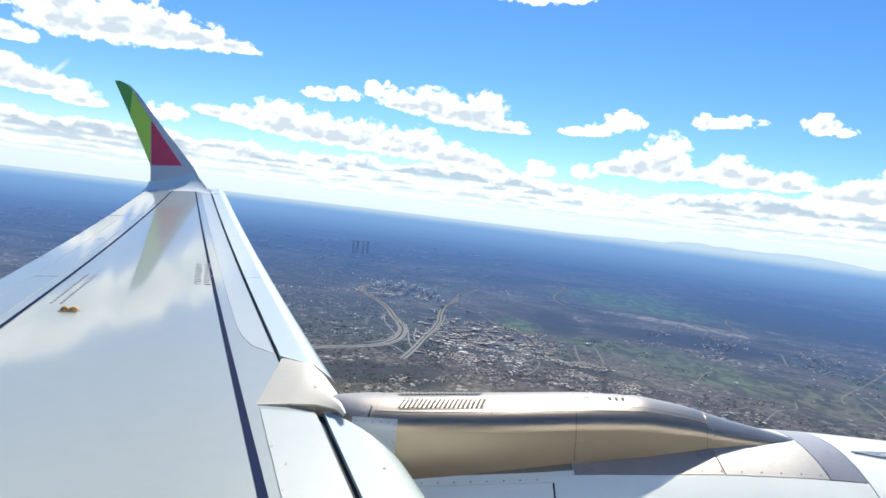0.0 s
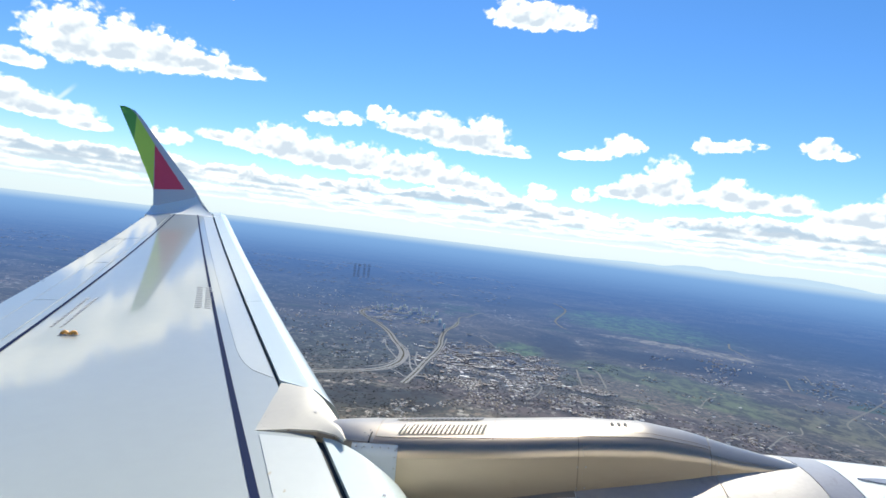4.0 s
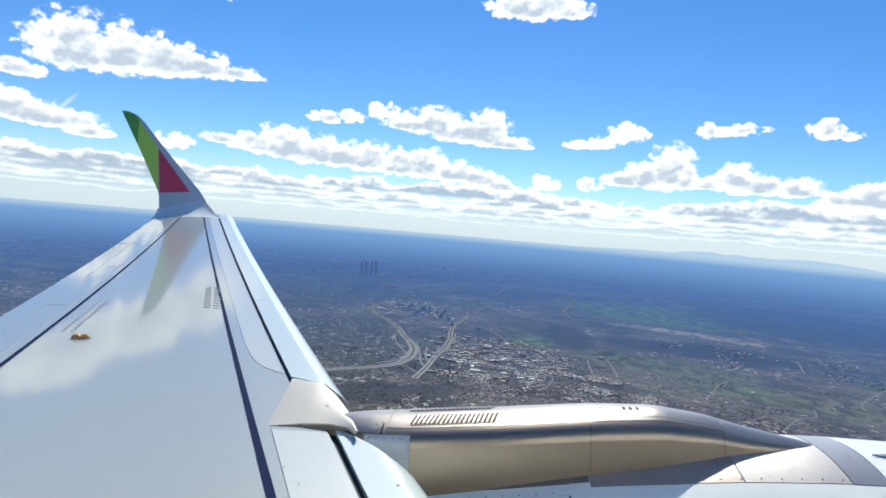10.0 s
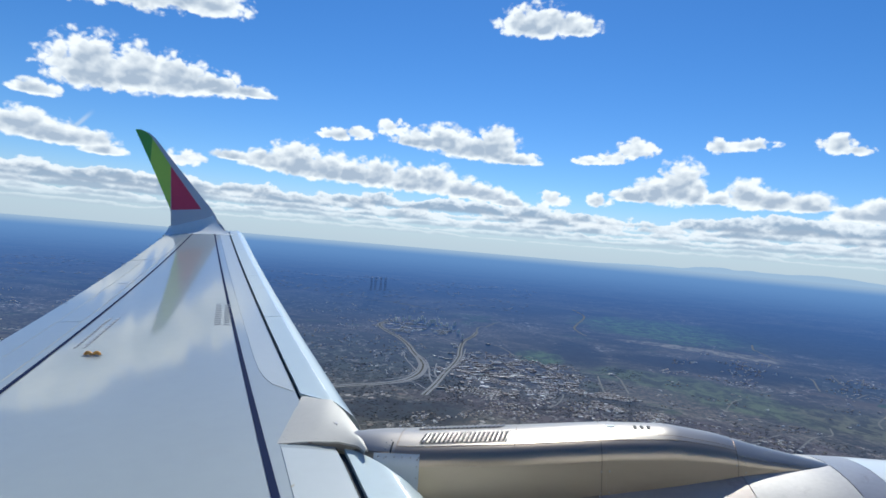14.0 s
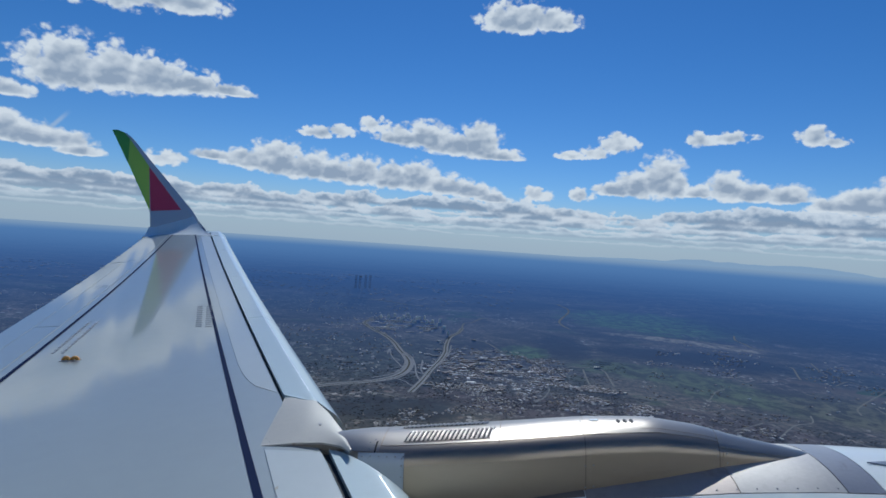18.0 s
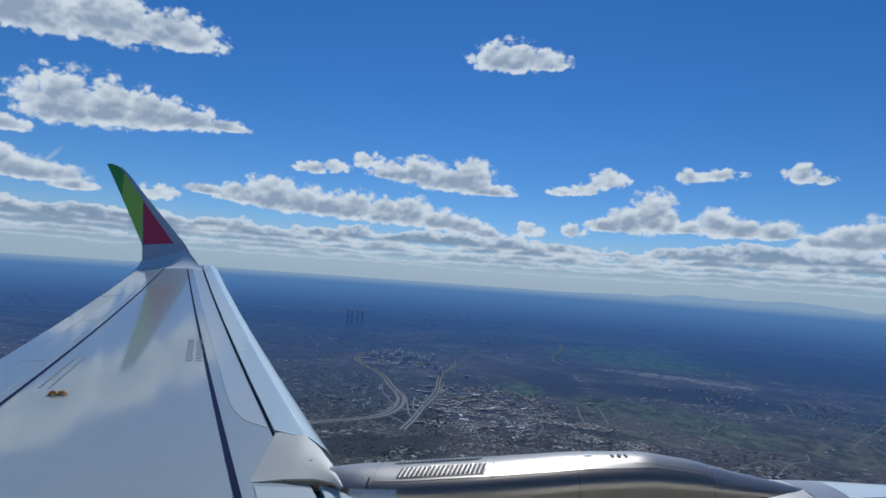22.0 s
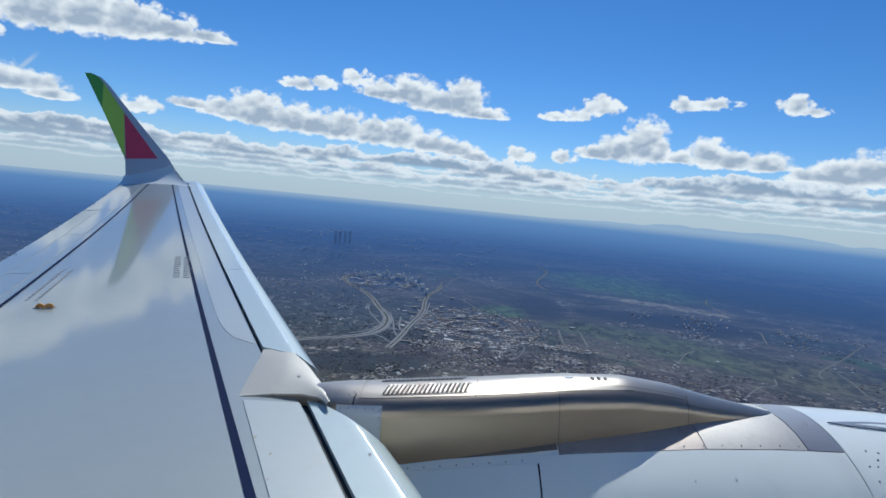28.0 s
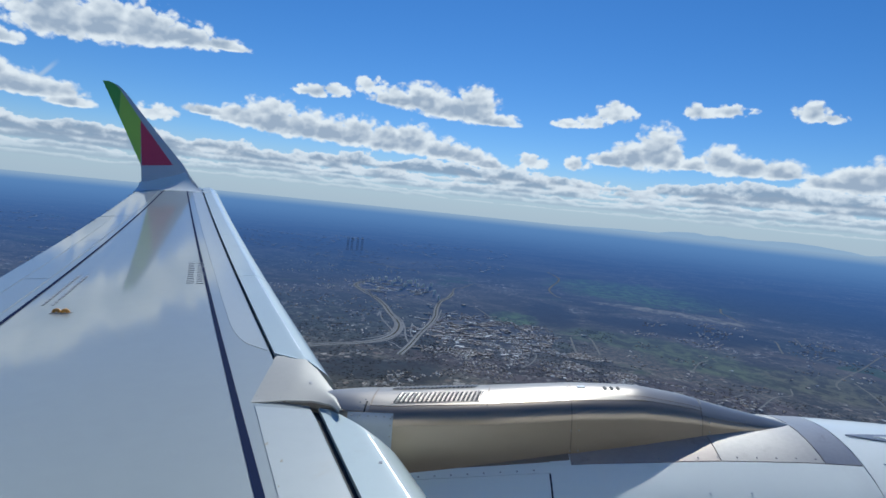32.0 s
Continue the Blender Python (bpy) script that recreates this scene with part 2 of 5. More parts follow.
# ---- materials
def surface(name, color, rough=0.5, metal=0.0, vary=0.06, grain=6.0, bump=0.0, stretch=(1, 1, 1), coat=0.0, coat_rough=0.035, dirt=None, dirt_scale=1.2, dirt_amount=0.5, shine=0.5):
    """Paint, metal or rubber with soft variation at two scales, stains of its own shape and a fine relief."""
    mat = bpy.data.materials.new(name)
    mat.use_nodes = True
    n = Nodes(mat.node_tree)
    place = n.vec("MULTIPLY", n.add("ShaderNodeTexCoord").outputs["Object"], stretch)
    fine, broad = n.noise(place, grain * 6, 4), n.noise(place, grain * 0.4, 3)
    dark = tuple(c * (1 - vary * 2) for c in color)
    light = tuple(min(1, c * (1 + vary)) for c in color)
    tone = n.mix(n.math("ADD", n.math("MULTIPLY", fine, 0.45), n.math("MULTIPLY", broad, 0.55)), dark, light)
    if dirt:
        stain = n.step(n.noise(place, dirt_scale, 7, 0.65, 0.6), 0.56, 0.74)
        tone = n.mix(n.math("MULTIPLY", stain, dirt_amount), tone, dirt)
    gloss = n.math("ADD", rough - 0.06, n.math("MULTIPLY", broad, 0.12))
    b = n.add("ShaderNodeBsdfPrincipled", sockets={"Base Color": tone, "Roughness": gloss, "Metallic": metal, "Coat Weight": coat, "Coat Roughness": coat_rough, "Specular IOR Level": shine})
    if bump:
        n.put(b.inputs["Normal"], n.add("ShaderNodeBump", sockets={"Strength": bump, "Distance": 0.01, "Height": fine}).outputs[0])
    n.add("ShaderNodeOutputMaterial", sockets={0: b.outputs[0]})
    return mat


WING_PAINT = surface("wing_paint", (0.335, 0.362, 0.34), 0.4, 0.0, 0.06, 1.2, 0.0, coat=1.0, coat_rough=0.055, dirt=(0.32, 0.33, 0.30), dirt_scale=0.7, dirt_amount=0.4)
SLAT_PAINT = surface("slat_paint", (0.55, 0.63, 0.61), 0.5, 0.0, 0.03, 1.5, coat=1.0, coat_rough=0.13, dirt=(0.42, 0.42, 0.38), dirt_scale=1.5, dirt_amount=0.3)
PANEL_PAINT = surface("panel_paint", (0.46, 0.485, 0.455), 0.42, 0.0, 0.05, 2.0, coat=0.8, coat_rough=0.1, dirt=(0.45, 0.42, 0.34), dirt_scale=2.0, dirt_amount=0.4)
COWL_WHITE = surface("cowl_white", (0.83, 0.85, 0.81), 0.3, 0.0, 0.03, 1.5, coat=0.4, dirt=(0.6, 0.6, 0.58), dirt_scale=1.0, dirt_amount=0.3)
BARE_METAL = surface("bare_metal", (0.47, 0.42, 0.36), 0.31, 0.8, 0.08, 3.0, 0.05, (0.3, 1, 1), dirt=(0.38, 0.33, 0.28), dirt_scale=2.2, dirt_amount=0.55)
FAIRING_METAL = surface("fairing_metal", (0.42, 0.40, 0.36), 0.5, 0.4, 0.07, 3.0, 0.05, dirt=(0.40, 0.37, 0.33), dirt_scale=2.6, dirt_amount=0.5)
SIDE_METAL = surface("tan_metal", (0.46, 0.37, 0.285), 0.3, 0.85, 0.1, 2.0, 0.05, (0.25, 1, 1), dirt=(0.33, 0.26, 0.20), dirt_scale=1.8, dirt_amount=0.65)
CROWN_METAL = surface("crown_metal", (0.54, 0.51, 0.47), 0.46, 0.55, 0.12, 6.0, 0.1, dirt=(0.34, 0.31, 0.28), dirt_scale=5.0, dirt_amount=0.5)
# Brown that puts shade into pylon foot and fairing lip; also colours seams.
SHADE_SEAM_METAL = surface("shade_seam_metal", (0.26, 0.21, 0.17), 0.6, 0.3, 0.1, 3.0)
# Browner copy of the crown metal, with the pylon's shade put into it.
SHADED_CROWN = surface("shaded_crown_metal", (0.45, 0.39, 0.35), 0.5, 0.45, 0.12, 5.0, 0.08, dirt=(0.26, 0.21, 0.18), dirt_scale=3.0, dirt_amount=0.6)
GREY_METAL = surface("grey_metal", (0.42, 0.41, 0.41), 0.38, 0.8, 0.12, 6.0, 0.08, dirt=(0.28, 0.25, 0.23), dirt_scale=6.0, dirt_amount=0.6)
RUST = surface("rust_stain", (0.45, 0.41, 0.33), 0.8, 0.0, 0.3, 20.0)
LINE_PAINT = surface("line_paint", (0.012, 0.020, 0.060), 0.8, 0.0, 0.1, 8.0, shine=0.04)
SCOOP_GREY = surface("scoop_grey", (0.22, 0.25, 0.32), 0.5, 0.0, 0.1, 8.0)
# Near-black colour that puts in the shade of gaps, slots and holes.
SHADOW_GAP = surface("gap_shade", (0.018, 0.018, 0.02), 0.7, 0.0, 0.1, 8.0)
MARK_GREY = surface("grey_marking", (0.27, 0.29, 0.32), 0.5, 0.0, 0.1, 8.0)
MARK_PALE = surface("pale_marking", (0.33, 0.34, 0.35), 0.5, 0.0, 0.1, 8.0)
MARK_ORANGE = surface("orange_marking", (0.72, 0.33, 0.06), 0.5, 0.0, 0.1, 20.0)
GREEN_DARK = surface("dark_green_paint", (0.15, 0.42, 0.07), 0.3, 0.0, 0.05, 2.0, coat=0.3)
GREEN_LIME = surface("lime_green_paint", (0.52, 0.74, 0.10), 0.3, 0.0, 0.05, 2.0, coat=0.3)
RED_PAINT = surface("red_paint", (0.68, 0.07, 0.12), 0.3, 0.0, 0.05, 2.0, coat=0.3)
SHARKLET_GREY = surface("sharklet_grey", (0.52, 0.54, 0.58), 0.3, 0.0, 0.04, 2.0, coat=0.3)


# ---- mesh helpers
def part(name, bm, material, parent, label=""):
    """Links bm as one mesh object under parent."""
    mesh = bpy.data.meshes.new(name)
    bm.to_mesh(mesh)
    bm.free()
    mesh.materials.append(material)
    ob = new(name, mesh)
    ob.parent = parent
    return tagged(ob, label)


def grid_mesh(rows, closed=False, smooth=True, bm=None):
    """Quads between rows of points of equal length; closed joins the last point of a row to its first."""
    bm = bm or bmesh.new()
    verts = [[bm.verts.new(p) for p in row] for row in rows]
    count = len(rows[0])
    for a, b in zip(verts, verts[1:]):
        for k in range(count if closed else count - 1):
            j = (k + 1) % count
            face = bm.faces.new((a[k], a[j], b[j], b[k]))
            face.smooth = smooth
    return bm, verts


def capped(rows):
    """A closed loft with end caps."""
    bm, verts = grid_mesh(rows, True)
    for ring in (verts[0], verts[-1]):
        bm.faces.new(ring)
    bmesh.ops.recalc_face_normals(bm, faces=bm.faces)
    return bm


def sharpen(ob, angle=35):
    """Keeps edges sharper than angle hard under smooth shading."""
    ob.data.set_sharp_from_angle(angle=radians(angle))
    return ob


def slab(outline, lift, thick, bm=None, normal=None):
    """A flat plate on a polygon of points, raised by lift along normal and thick metres deep."""
    bm = bm or bmesh.new()
    normal = Vector(normal or (0, 0, 1)).normalized()
    top = [bm.verts.new(Vector(p) + normal * lift) for p in outline]
    low = [bm.verts.new(Vector(p) + normal * (lift - thick)) for p in outline]
    bm.faces.new(top)
    bm.faces.new(low[::-1])
    for k in range(len(top)):
        j = (k + 1) % len(top)
        bm.faces.new((top[k], low[k], low[j], top[j]))
    bmesh.ops.recalc_face_normals(bm, faces=bm.faces)
    return bm


def span(a, b, n):
    return [a + (b - a) * k / (n - 1) for k in range(n)]


def along(table, x):
    """Linear reading of a table of (x, value) pairs."""
    for (a, p), (b, q) in zip(table, table[1:]):
        if x <= b:
            return p + (q - p) * max(0.0, (x - a) / (b - a))
    return table[-1][1]


# ---- the aircraft: wing, winglet, pylon and engine cowling
aircraft = tagged(new("aircraft"), "white airliner wing and engine cowling with green and red winglet", "aircraft")
aircraft.matrix_world = AIRFRAME
TIP = 16.4


def wing_height(y):
    return 0.085 * y + 0.8 * ((y - 2) / 15) ** 2


def nose_line(y):
    return -3.33 - (y - 6.32) * 0.4945 if y > 5.9 else -2.79 - (y - 5.43) * 0.48


def slat_rear(y):
    if y >= 6.5:
        return -3.98 - (y - 6.78) * 0.491
    if y <= 5.6:
        return -3.27 - (y - 5.57) * 0.455
    return -3.284 + (y - 5.6) / 0.9 * (-3.842 + 3.284)


def tail_line(y):
    return -7.64 - (y - 8.36) * 0.322 if y > 6.4 else -7.0 - (y - 6.4) * 0.05


def skin(x, y):
    """Height of the wing's upper skin."""
    back = nose_line(y) - x
    chord = nose_line(y) - tail_line(y)
    rise = along(((0.0, -0.04), (0.02, 0.0), (0.06, 0.044), (0.11, 0.080), (0.16, 0.106), (0.195, 0.120), (0.203, 0.1222), (0.209, 0.1230), (0.215, 0.1232), (0.23, 0.1232), (0.45, 0.1)), back)
    if back > 0.8:
        f = (back - 0.8) / (chord - 0.8)
        rise = 0.1 - 0.035 * f - 0.085 * f * f
    return wing_height(y) + rise


def on_skin(x, y, up=0.0):
    return Vector((x, y, skin(x, y) + up))


def strip(front, rear, y0, y1, up, n=40, across=5):
    """A thin sheet that follows the skin between two lines."""
    rows = []
    for y in span(y0, y1, n):
        rows.append([on_skin(x, y, up) for x in span(front(y), rear(y), across)])
    return rows


def thick_strip(front, rear, y0, y1, up, thick, n=40, across=6):
    rows = []
    for y in span(y0, y1, n):
        top = [on_skin(x, y, up) for x in span(front(y), rear(y), across)]
        rows.append(top + [p - Vector((0, 0, thick)) for p in top[::-1]])
    bm = capped(rows)
    for face in bm.faces:
        face.smooth = abs(face.normal.z) > 0.5
    for edge in bm.edges:
        edge.smooth = all(abs(f.normal.z) > 0.5 for f in edge.link_faces) and edge.calc_face_angle(0) < 0.5
    return bm


def main_section(y):
    front, rear = slat_rear(y) - (0.035 if y > 6.5 else 0.05), tail_line(y)
    chord = front - rear
    top = [on_skin(front - chord * f, y) for f in (0, 0.02, 0.06, 0.12, 0.2, 0.3, 0.42, 0.55, 0.68, 0.8, 0.9, 0.97, 1.0)]
    low = []
    for f in (1.0, 0.9, 0.75, 0.55, 0.35, 0.15, 0.0):
        x = front - chord * f
        low.append(Vector((x, y, skin(x, y) - 0.012 - 0.095 * (front - rear) * math.sin(math.pi * min(1, 1.08 - f)) ** 0.8 * 0.9)) if f < 1 else Vector((x, y, skin(x, y) - 0.012)))
    return top + low


wing = sharpen(part("wing", capped([main_section(y) for y in span(2.0, TIP, 60)]), WING_PAINT, aircraft, "glossy white painted wing upper skin"))


def slat_section(y, front_cut=0.0, rear_cut=0.0):
    nose = nose_line(y) - front_cut
    rear = (-3.27 - (y - 5.57) * 0.455 if y < 5.85 else -3.98 - (y - 6.78) * 0.491) + rear_cut
    backs = (0, 0.02, 0.04, 0.06, 0.085, 0.11, 0.135, 0.16, 0.175, 0.185, 0.193, 0.2, 0.203, 0.206, 0.2085, 0.211, 0.216, 0.23, 0.26, 0.33)
    top = [on_skin(max(nose_line(y) - max(b, front_cut + 0.0005 * i), rear + 0.0005 * (21 - i)), y) for i, b in enumerate(backs)] + [on_skin(rear, y)]
    low = [Vector((rear, y, skin(rear, y) - 0.03)), Vector((rear + (nose - rear) * 0.5, y, skin(rear, y) - 0.12)), Vector((nose - 0.03, y, wing_height(y) - 0.2)), Vector((nose + 0.005, y, wing_height(y) - 0.13)), Vector((nose + 0.012, y, wing_height(y) - 0.07))]
    return top + low


for y0, y1 in ((6.55, 8.98), (8.99, 11.43), (11.44, 13.88), (13.89, 16.3)):
    sections = [slat_section(y) for y in span(y0, y1, 16)]
    if y0 < 7:
        sections = [slat_section(6.32, 0, 0.36), slat_section(6.38, 0, 0.24), slat_section(6.45, 0, 0.11)] + sections
    sharpen(part("slat", capped(sections), SLAT_PAINT, wing, "pale glossy leading edge slat"), 40)
inner = [slat_section(y) for y in span(2.05, 5.12, 20)]
for y, cut in ((5.16, 0.015), (5.2, 0.06), (5.25, 0.13), (5.3, 0.19), (5.36, 0.225), (5.42, 0.255), (5.48, 0.29), (5.55, 0.34), (5.6, 0.385)):
    inner.append(slat_section(y, cut))
sharpen(part("slat", capped(inner), SLAT_PAINT, wing, "pale glossy leading edge slat beside the fuselage"), 40)
for y0, y1 in ((6.45, TIP - 0.1), (2.0, 5.66)):
    part("slat_gap", grid_mesh(strip(lambda y: slat_rear(y) + 0.02, lambda y: slat_rear(y) - 0.08, y0, y1, -0.035))[0], SHADOW_GAP, wing, "dark gap behind the slats")

POLISHED = surface("bright_metal", (0.85, 0.85, 0.84), 0.3, 1.0, 0.05, 8.0)
# The sun glint on the slat crest, put in as a thin bright strip.
for y0, y1, wide in ((2.1, 5.24, 0.005), (6.6, 9.6, 0.0035)):
    rows = [[on_skin(nose_line(y) - 0.206 - wide * e * (0.75 + 0.5 * noise.noise(Vector((y * 3, 5, 0)))), y, 0.0015) for e in (-1, 0, 1)] for y in span(y0, y1, 60)]
    part("glint_strip", grid_mesh(rows)[0], POLISHED, wing, "bright strip put in as the glint along the slat crest")


def front_stripe(y):
    return -4.19 - (y - 6.34) * 0.487


def line_half(y):
    """Half the width of the painted lines, which narrow towards the tip."""
    return along(((2.0, 0.031), (5.0, 0.027), (8.0, 0.02), (12.0, 0.017), (16.4, 0.016)), y)


def rear_stripe(y):
    return -6.43 - (y - 6.84) * 0.327


part("walkway_line", grid_mesh(strip(lambda y: front_stripe(y) + line_half(y), lambda y: front_stripe(y) - line_half(y), 2.0, TIP - 0.2, 0.004, 60, 2))[0], LINE_PAINT, wing, "dark blue-grey painted line")
part("walkway_line", grid_mesh(strip(lambda y: rear_stripe(y) + line_half(y), lambda y: rear_stripe(y) - line_half(y), 2.0, TIP, 0.004, 60, 2))[0], LINE_PAINT, wing, "dark blue-grey painted line")


def panel_rear(y):
    """The rear edge of the pale panels, rounded off towards the pylon."""
    bend = min(1.0, max(0.0, (y - 6.6) / 0.75))
    return slat_rear(y) - 0.06 + (front_stripe(y) + 0.13 - slat_rear(y) + 0.06) * (1 - (1 - bend) ** 2.6) ** 0.5


for y0, y1 in ((6.6, 9.2), (9.2, 11.8), (11.8, 14.1), (14.1, 16.2)):
    part("leading_edge_panel", thick_strip(lambda y: slat_rear(y) - 0.045, panel_rear, y0, y1, 0.004, 0.006, 22, 4), PANEL_PAINT, wing, "cream-grey skin panel behind the slat")
part("leading_edge_panel", thick_strip(lambda y: slat_rear(y) - 0.06, lambda y: -3.7 - (y - 5.58) * 0.46, 2.1, 5.56, 0.006, 0.008, 20, 4), PANEL_PAINT, wing, "cream-grey skin panel with rust stains")
for k in range(11):
    y0 = 2.7 + 0.24 * k + 0.06 * math.sin(5 * k)
    x0 = -3.66 - (y0 - 5.58) * 0.46 + 0.03 * math.sin(3 * k)
    size = 0.007 + 0.004 * math.sin(7 * k)
    outline = [on_skin(x0 + size * (1 + 0.35 * math.sin(3 * t + k)) * math.cos(t), y0 + 1.7 * size * (1 + 0.3 * math.cos(2 * t + k)) * math.sin(t)) for t in span(0, 5.6, 9)]
    part("rust_stain", slab(outline, 0.0072, 0.001), RUST, wing, "rust-brown stain on the panel edge")
for y0, y1 in ((6.6, 8.6), (8.62, 10.8), (10.82, 12.9)):
    part("spoiler", thick_strip(lambda y: rear_stripe(y) - 0.12, lambda y: rear_stripe(y) - 0.12 - (rear_stripe(y) - tail_line(y)) * 0.42, y0, y1, 0.008, 0.012, 12, 4), WING_PAINT, wing)
part("aileron", thick_strip(lambda y: rear_stripe(y) - 0.1, lambda y: tail_line(y) - 0.02, 12.93, 16.1, 0.006, 0.012, 14, 5), WING_PAINT, wing)
part("flap", thick_strip(lambda y: rear_stripe(y) - 0.14 - (rear_stripe(y) - tail_line(y)) * 0.42, lambda y: tail_line(y) - 0.03, 6.4, 12.9, 0.004, 0.012, 24, 4), WING_PAINT, wing)

# stencilled writing too small to read, as bars, and the orange marks
for k in range(2):
    for j in range(11):
        x0, y0 = -5.9 + 0.115 * k + 0.0395 * j, 9.52 - 0.0945 * j
        wide = 0.072 + 0.014 * math.sin(5 * j + 3 * k)
        outline = [on_skin(x0 + dx, y0 + dy) for dx, dy in ((0, 0), (wide, 0.006), (wide + 0.004, -0.018), (0.004, -0.024))]
        part("stencil_bar", slab(outline, 0.005, 0.004), MARK_PALE, wing)
for k in range(2):
    for j in range(12):
        y0 = 7.6 + 0.1 * j
        x0 = -6.52 - 0.32 * (y0 - 7.6) + 0.1 * k
        outline = [on_skin(x0 + dx, y0 + dy) for dx, dy in ((0, 0), (0.03, 0.0), (0.012, 0.07), (-0.018, 0.07))]
        part("stencil_bar", slab(outline, 0.005, 0.004), MARK_PALE, wing)
for k in range(2):
    cx, cy = -6.21 + 0.086 * k, 7.37
    foot = skin(cx, cy)
    rows = []
    for ang in span(0, 180, 10):
        c, q = math.cos(radians(ang)), math.sin(radians(ang))
        rows.append([Vector((cx + r * c, cy + d, foot - 0.004 + 1.05 * r * q)) for r, d in ((0.044, -0.01), (0.044, 0.01), (0.016, 0.01), (0.016, -0.01))])
    part("orange_anchor", capped(rows), MARK_ORANGE, wing, "small raised orange rope anchor arch")
part("anchor_base", slab([on_skin(x, y) for x, y in ((-6.265, 7.34), (-6.07, 7.34), (-6.07, 7.40), (-6.265, 7.40))], 0.004, 0.004), MARK_PALE, wing, "pale mounting plate")
for y0 in (9.6, 11.2, 12.5, 13.6, 14.6, 15.5):
    x0 = tail_line(y0)
    bm = bmesh.new()
    a, b = on_skin(x0 + 0.03, y0, 0.004), on_skin(x0 + 0.03, y0, 0.004) + Vector((-0.13, 0.03, -0.015))
    grid_mesh([[p + Vector((0, 0.007 * math.cos(t), 0.007 * math.sin(t))) for t in (0, 1.57, 3.14, 4.71)] for p in (a, a.lerp(b, 0.5), b)], True, bm=bm)
    part("static_wick", bm, MARK_GREY, wing, "thin static discharge rod")

# winglet: a blended root, then a flat canted blade
BLADE_NORMAL = Vector((0, -1, 0.4)).normalized()


def blade(x, z, proud=0.0):
    return Vector((x, 16.55 + (z - 2.66) * 0.40, z)) + BLADE_NORMAL * proud


def blade_section(z):
    nose = along(((2.2, -8.75), (2.55, -9.1), (2.68, -9.19), (2.81, -9.32), (3.49, -10.04), (4.08, -10.66), (4.56, -11.15), (4.72, -11.34), (4.81, -11.5), (4.86, -11.68)), z)
    tail = along(((2.2, -10.18), (2.677, -10.30), (3.69, -11.0), (4.86, -11.84)), z)
    ring = []
    for f, t in ((0, 0), (0.04, 0.5), (0.12, 0.85), (0.3, 1), (0.6, 0.75), (1, 0.05)):
        ring.append((nose + (tail - nose) * f, t))
    width = 0.045 * (nose - tail)
    return [blade(x, z, t * 0.002 + (0 if t < 0.9 else 0.002)) for x, t in ring] + [blade(x, z, -width * t - 0.004) for x, t in ring[::-1]]


sharklet = sharpen(part("winglet", capped([blade_section(z) for z in span(2.2, 4.86, 26)]), SHARKLET_GREY, aircraft, "upswept grey winglet with green and red panels"), 30)
root_rows = []
LOW_BEND, HIGH_BEND = radians(10.5), radians(48)
for f in span(0, 1, 14):
    row = []
    nose, tail = -7.93 - 1.26 * f ** 0.62, -10.16 - 0.08 * f
    bend = LOW_BEND + (HIGH_BEND - LOW_BEND) * f
    for g in span(0, 1, 18):
        x = nose + (tail - nose) * g
        radius = 1.75 - 0.95 * g ** 0.6
        rise = radius * (math.cos(LOW_BEND) - math.cos(HIGH_BEND))
        start = 16.5 + (rise - 0.5) * 0.4 - radius * (math.sin(HIGH_BEND) - math.sin(LOW_BEND))
        ground = skin(max(x, tail_line(start) + 0.02), start) + 0.004
        row.append(Vector((x, start + radius * (math.sin(bend) - math.sin(LOW_BEND)), ground + radius * (math.cos(LOW_BEND) - math.cos(bend)))))
    root_rows.append(row + [p + Vector((0, 0.06, -0.06)) for p in row[::-1]])
sharpen(part("winglet_root", capped(root_rows), COWL_WHITE, sharklet, "white blended root fairing"), 40)
for name, paint, label, corners in (
        ("paint_panel", GREEN_DARK, "dark green painted tip", ((-11.69, 4.85), (-11.83, 4.85), (-11.17, 3.935), (-11.30, 4.62), (-11.40, 4.71), (-11.53, 4.80))),
        ("paint_panel", GREEN_LIME, "lime green painted band", ((-11.295, 4.615), (-11.165, 3.925), (-10.31, 2.70), (-10.60, 3.86))),
        ("paint_panel", RED_PAINT, "dark red painted triangle", ((-10.595, 3.85), (-10.285, 2.69), (-9.52, 2.74)))):
    part(name, slab([blade(x, z) for x, z in corners], 0.006, 0.004, normal=BLADE_NORMAL), paint, sharklet, label)

# pylon over the engine
PYLON_Y = 5.75
RIDGE = ((-3.65, 0.63), (-3.4, 0.672), (-3.25, 0.692), (-3.15, 0.704), (-3.08, 0.710), (-3.0, 0.716), (-2.8, 0.728), (-2.2, 0.783), (-1.6, 0.845), (-1.2, 0.862), (-0.9, 0.826), (-0.72, 0.785), (-0.65, 0.768), (-0.3, 0.702), (-0.12, 0.662), (-0.03, 0.63))
HALF = ((-3.65, 0.04), (-3.4, 0.10), (-3.25, 0.185), (-3.15, 0.232), (-3.05, 0.265), (-2.8, 0.29), (-2.2, 0.295), (-1.6, 0.28), (-1.2, 0.25), (-0.9, 0.215), (-0.65, 0.17), (-0.3, 0.105), (-0.12, 0.06), (-0.03, 0.02))
CROWN_END, ARC_END = 0.42, 0.68


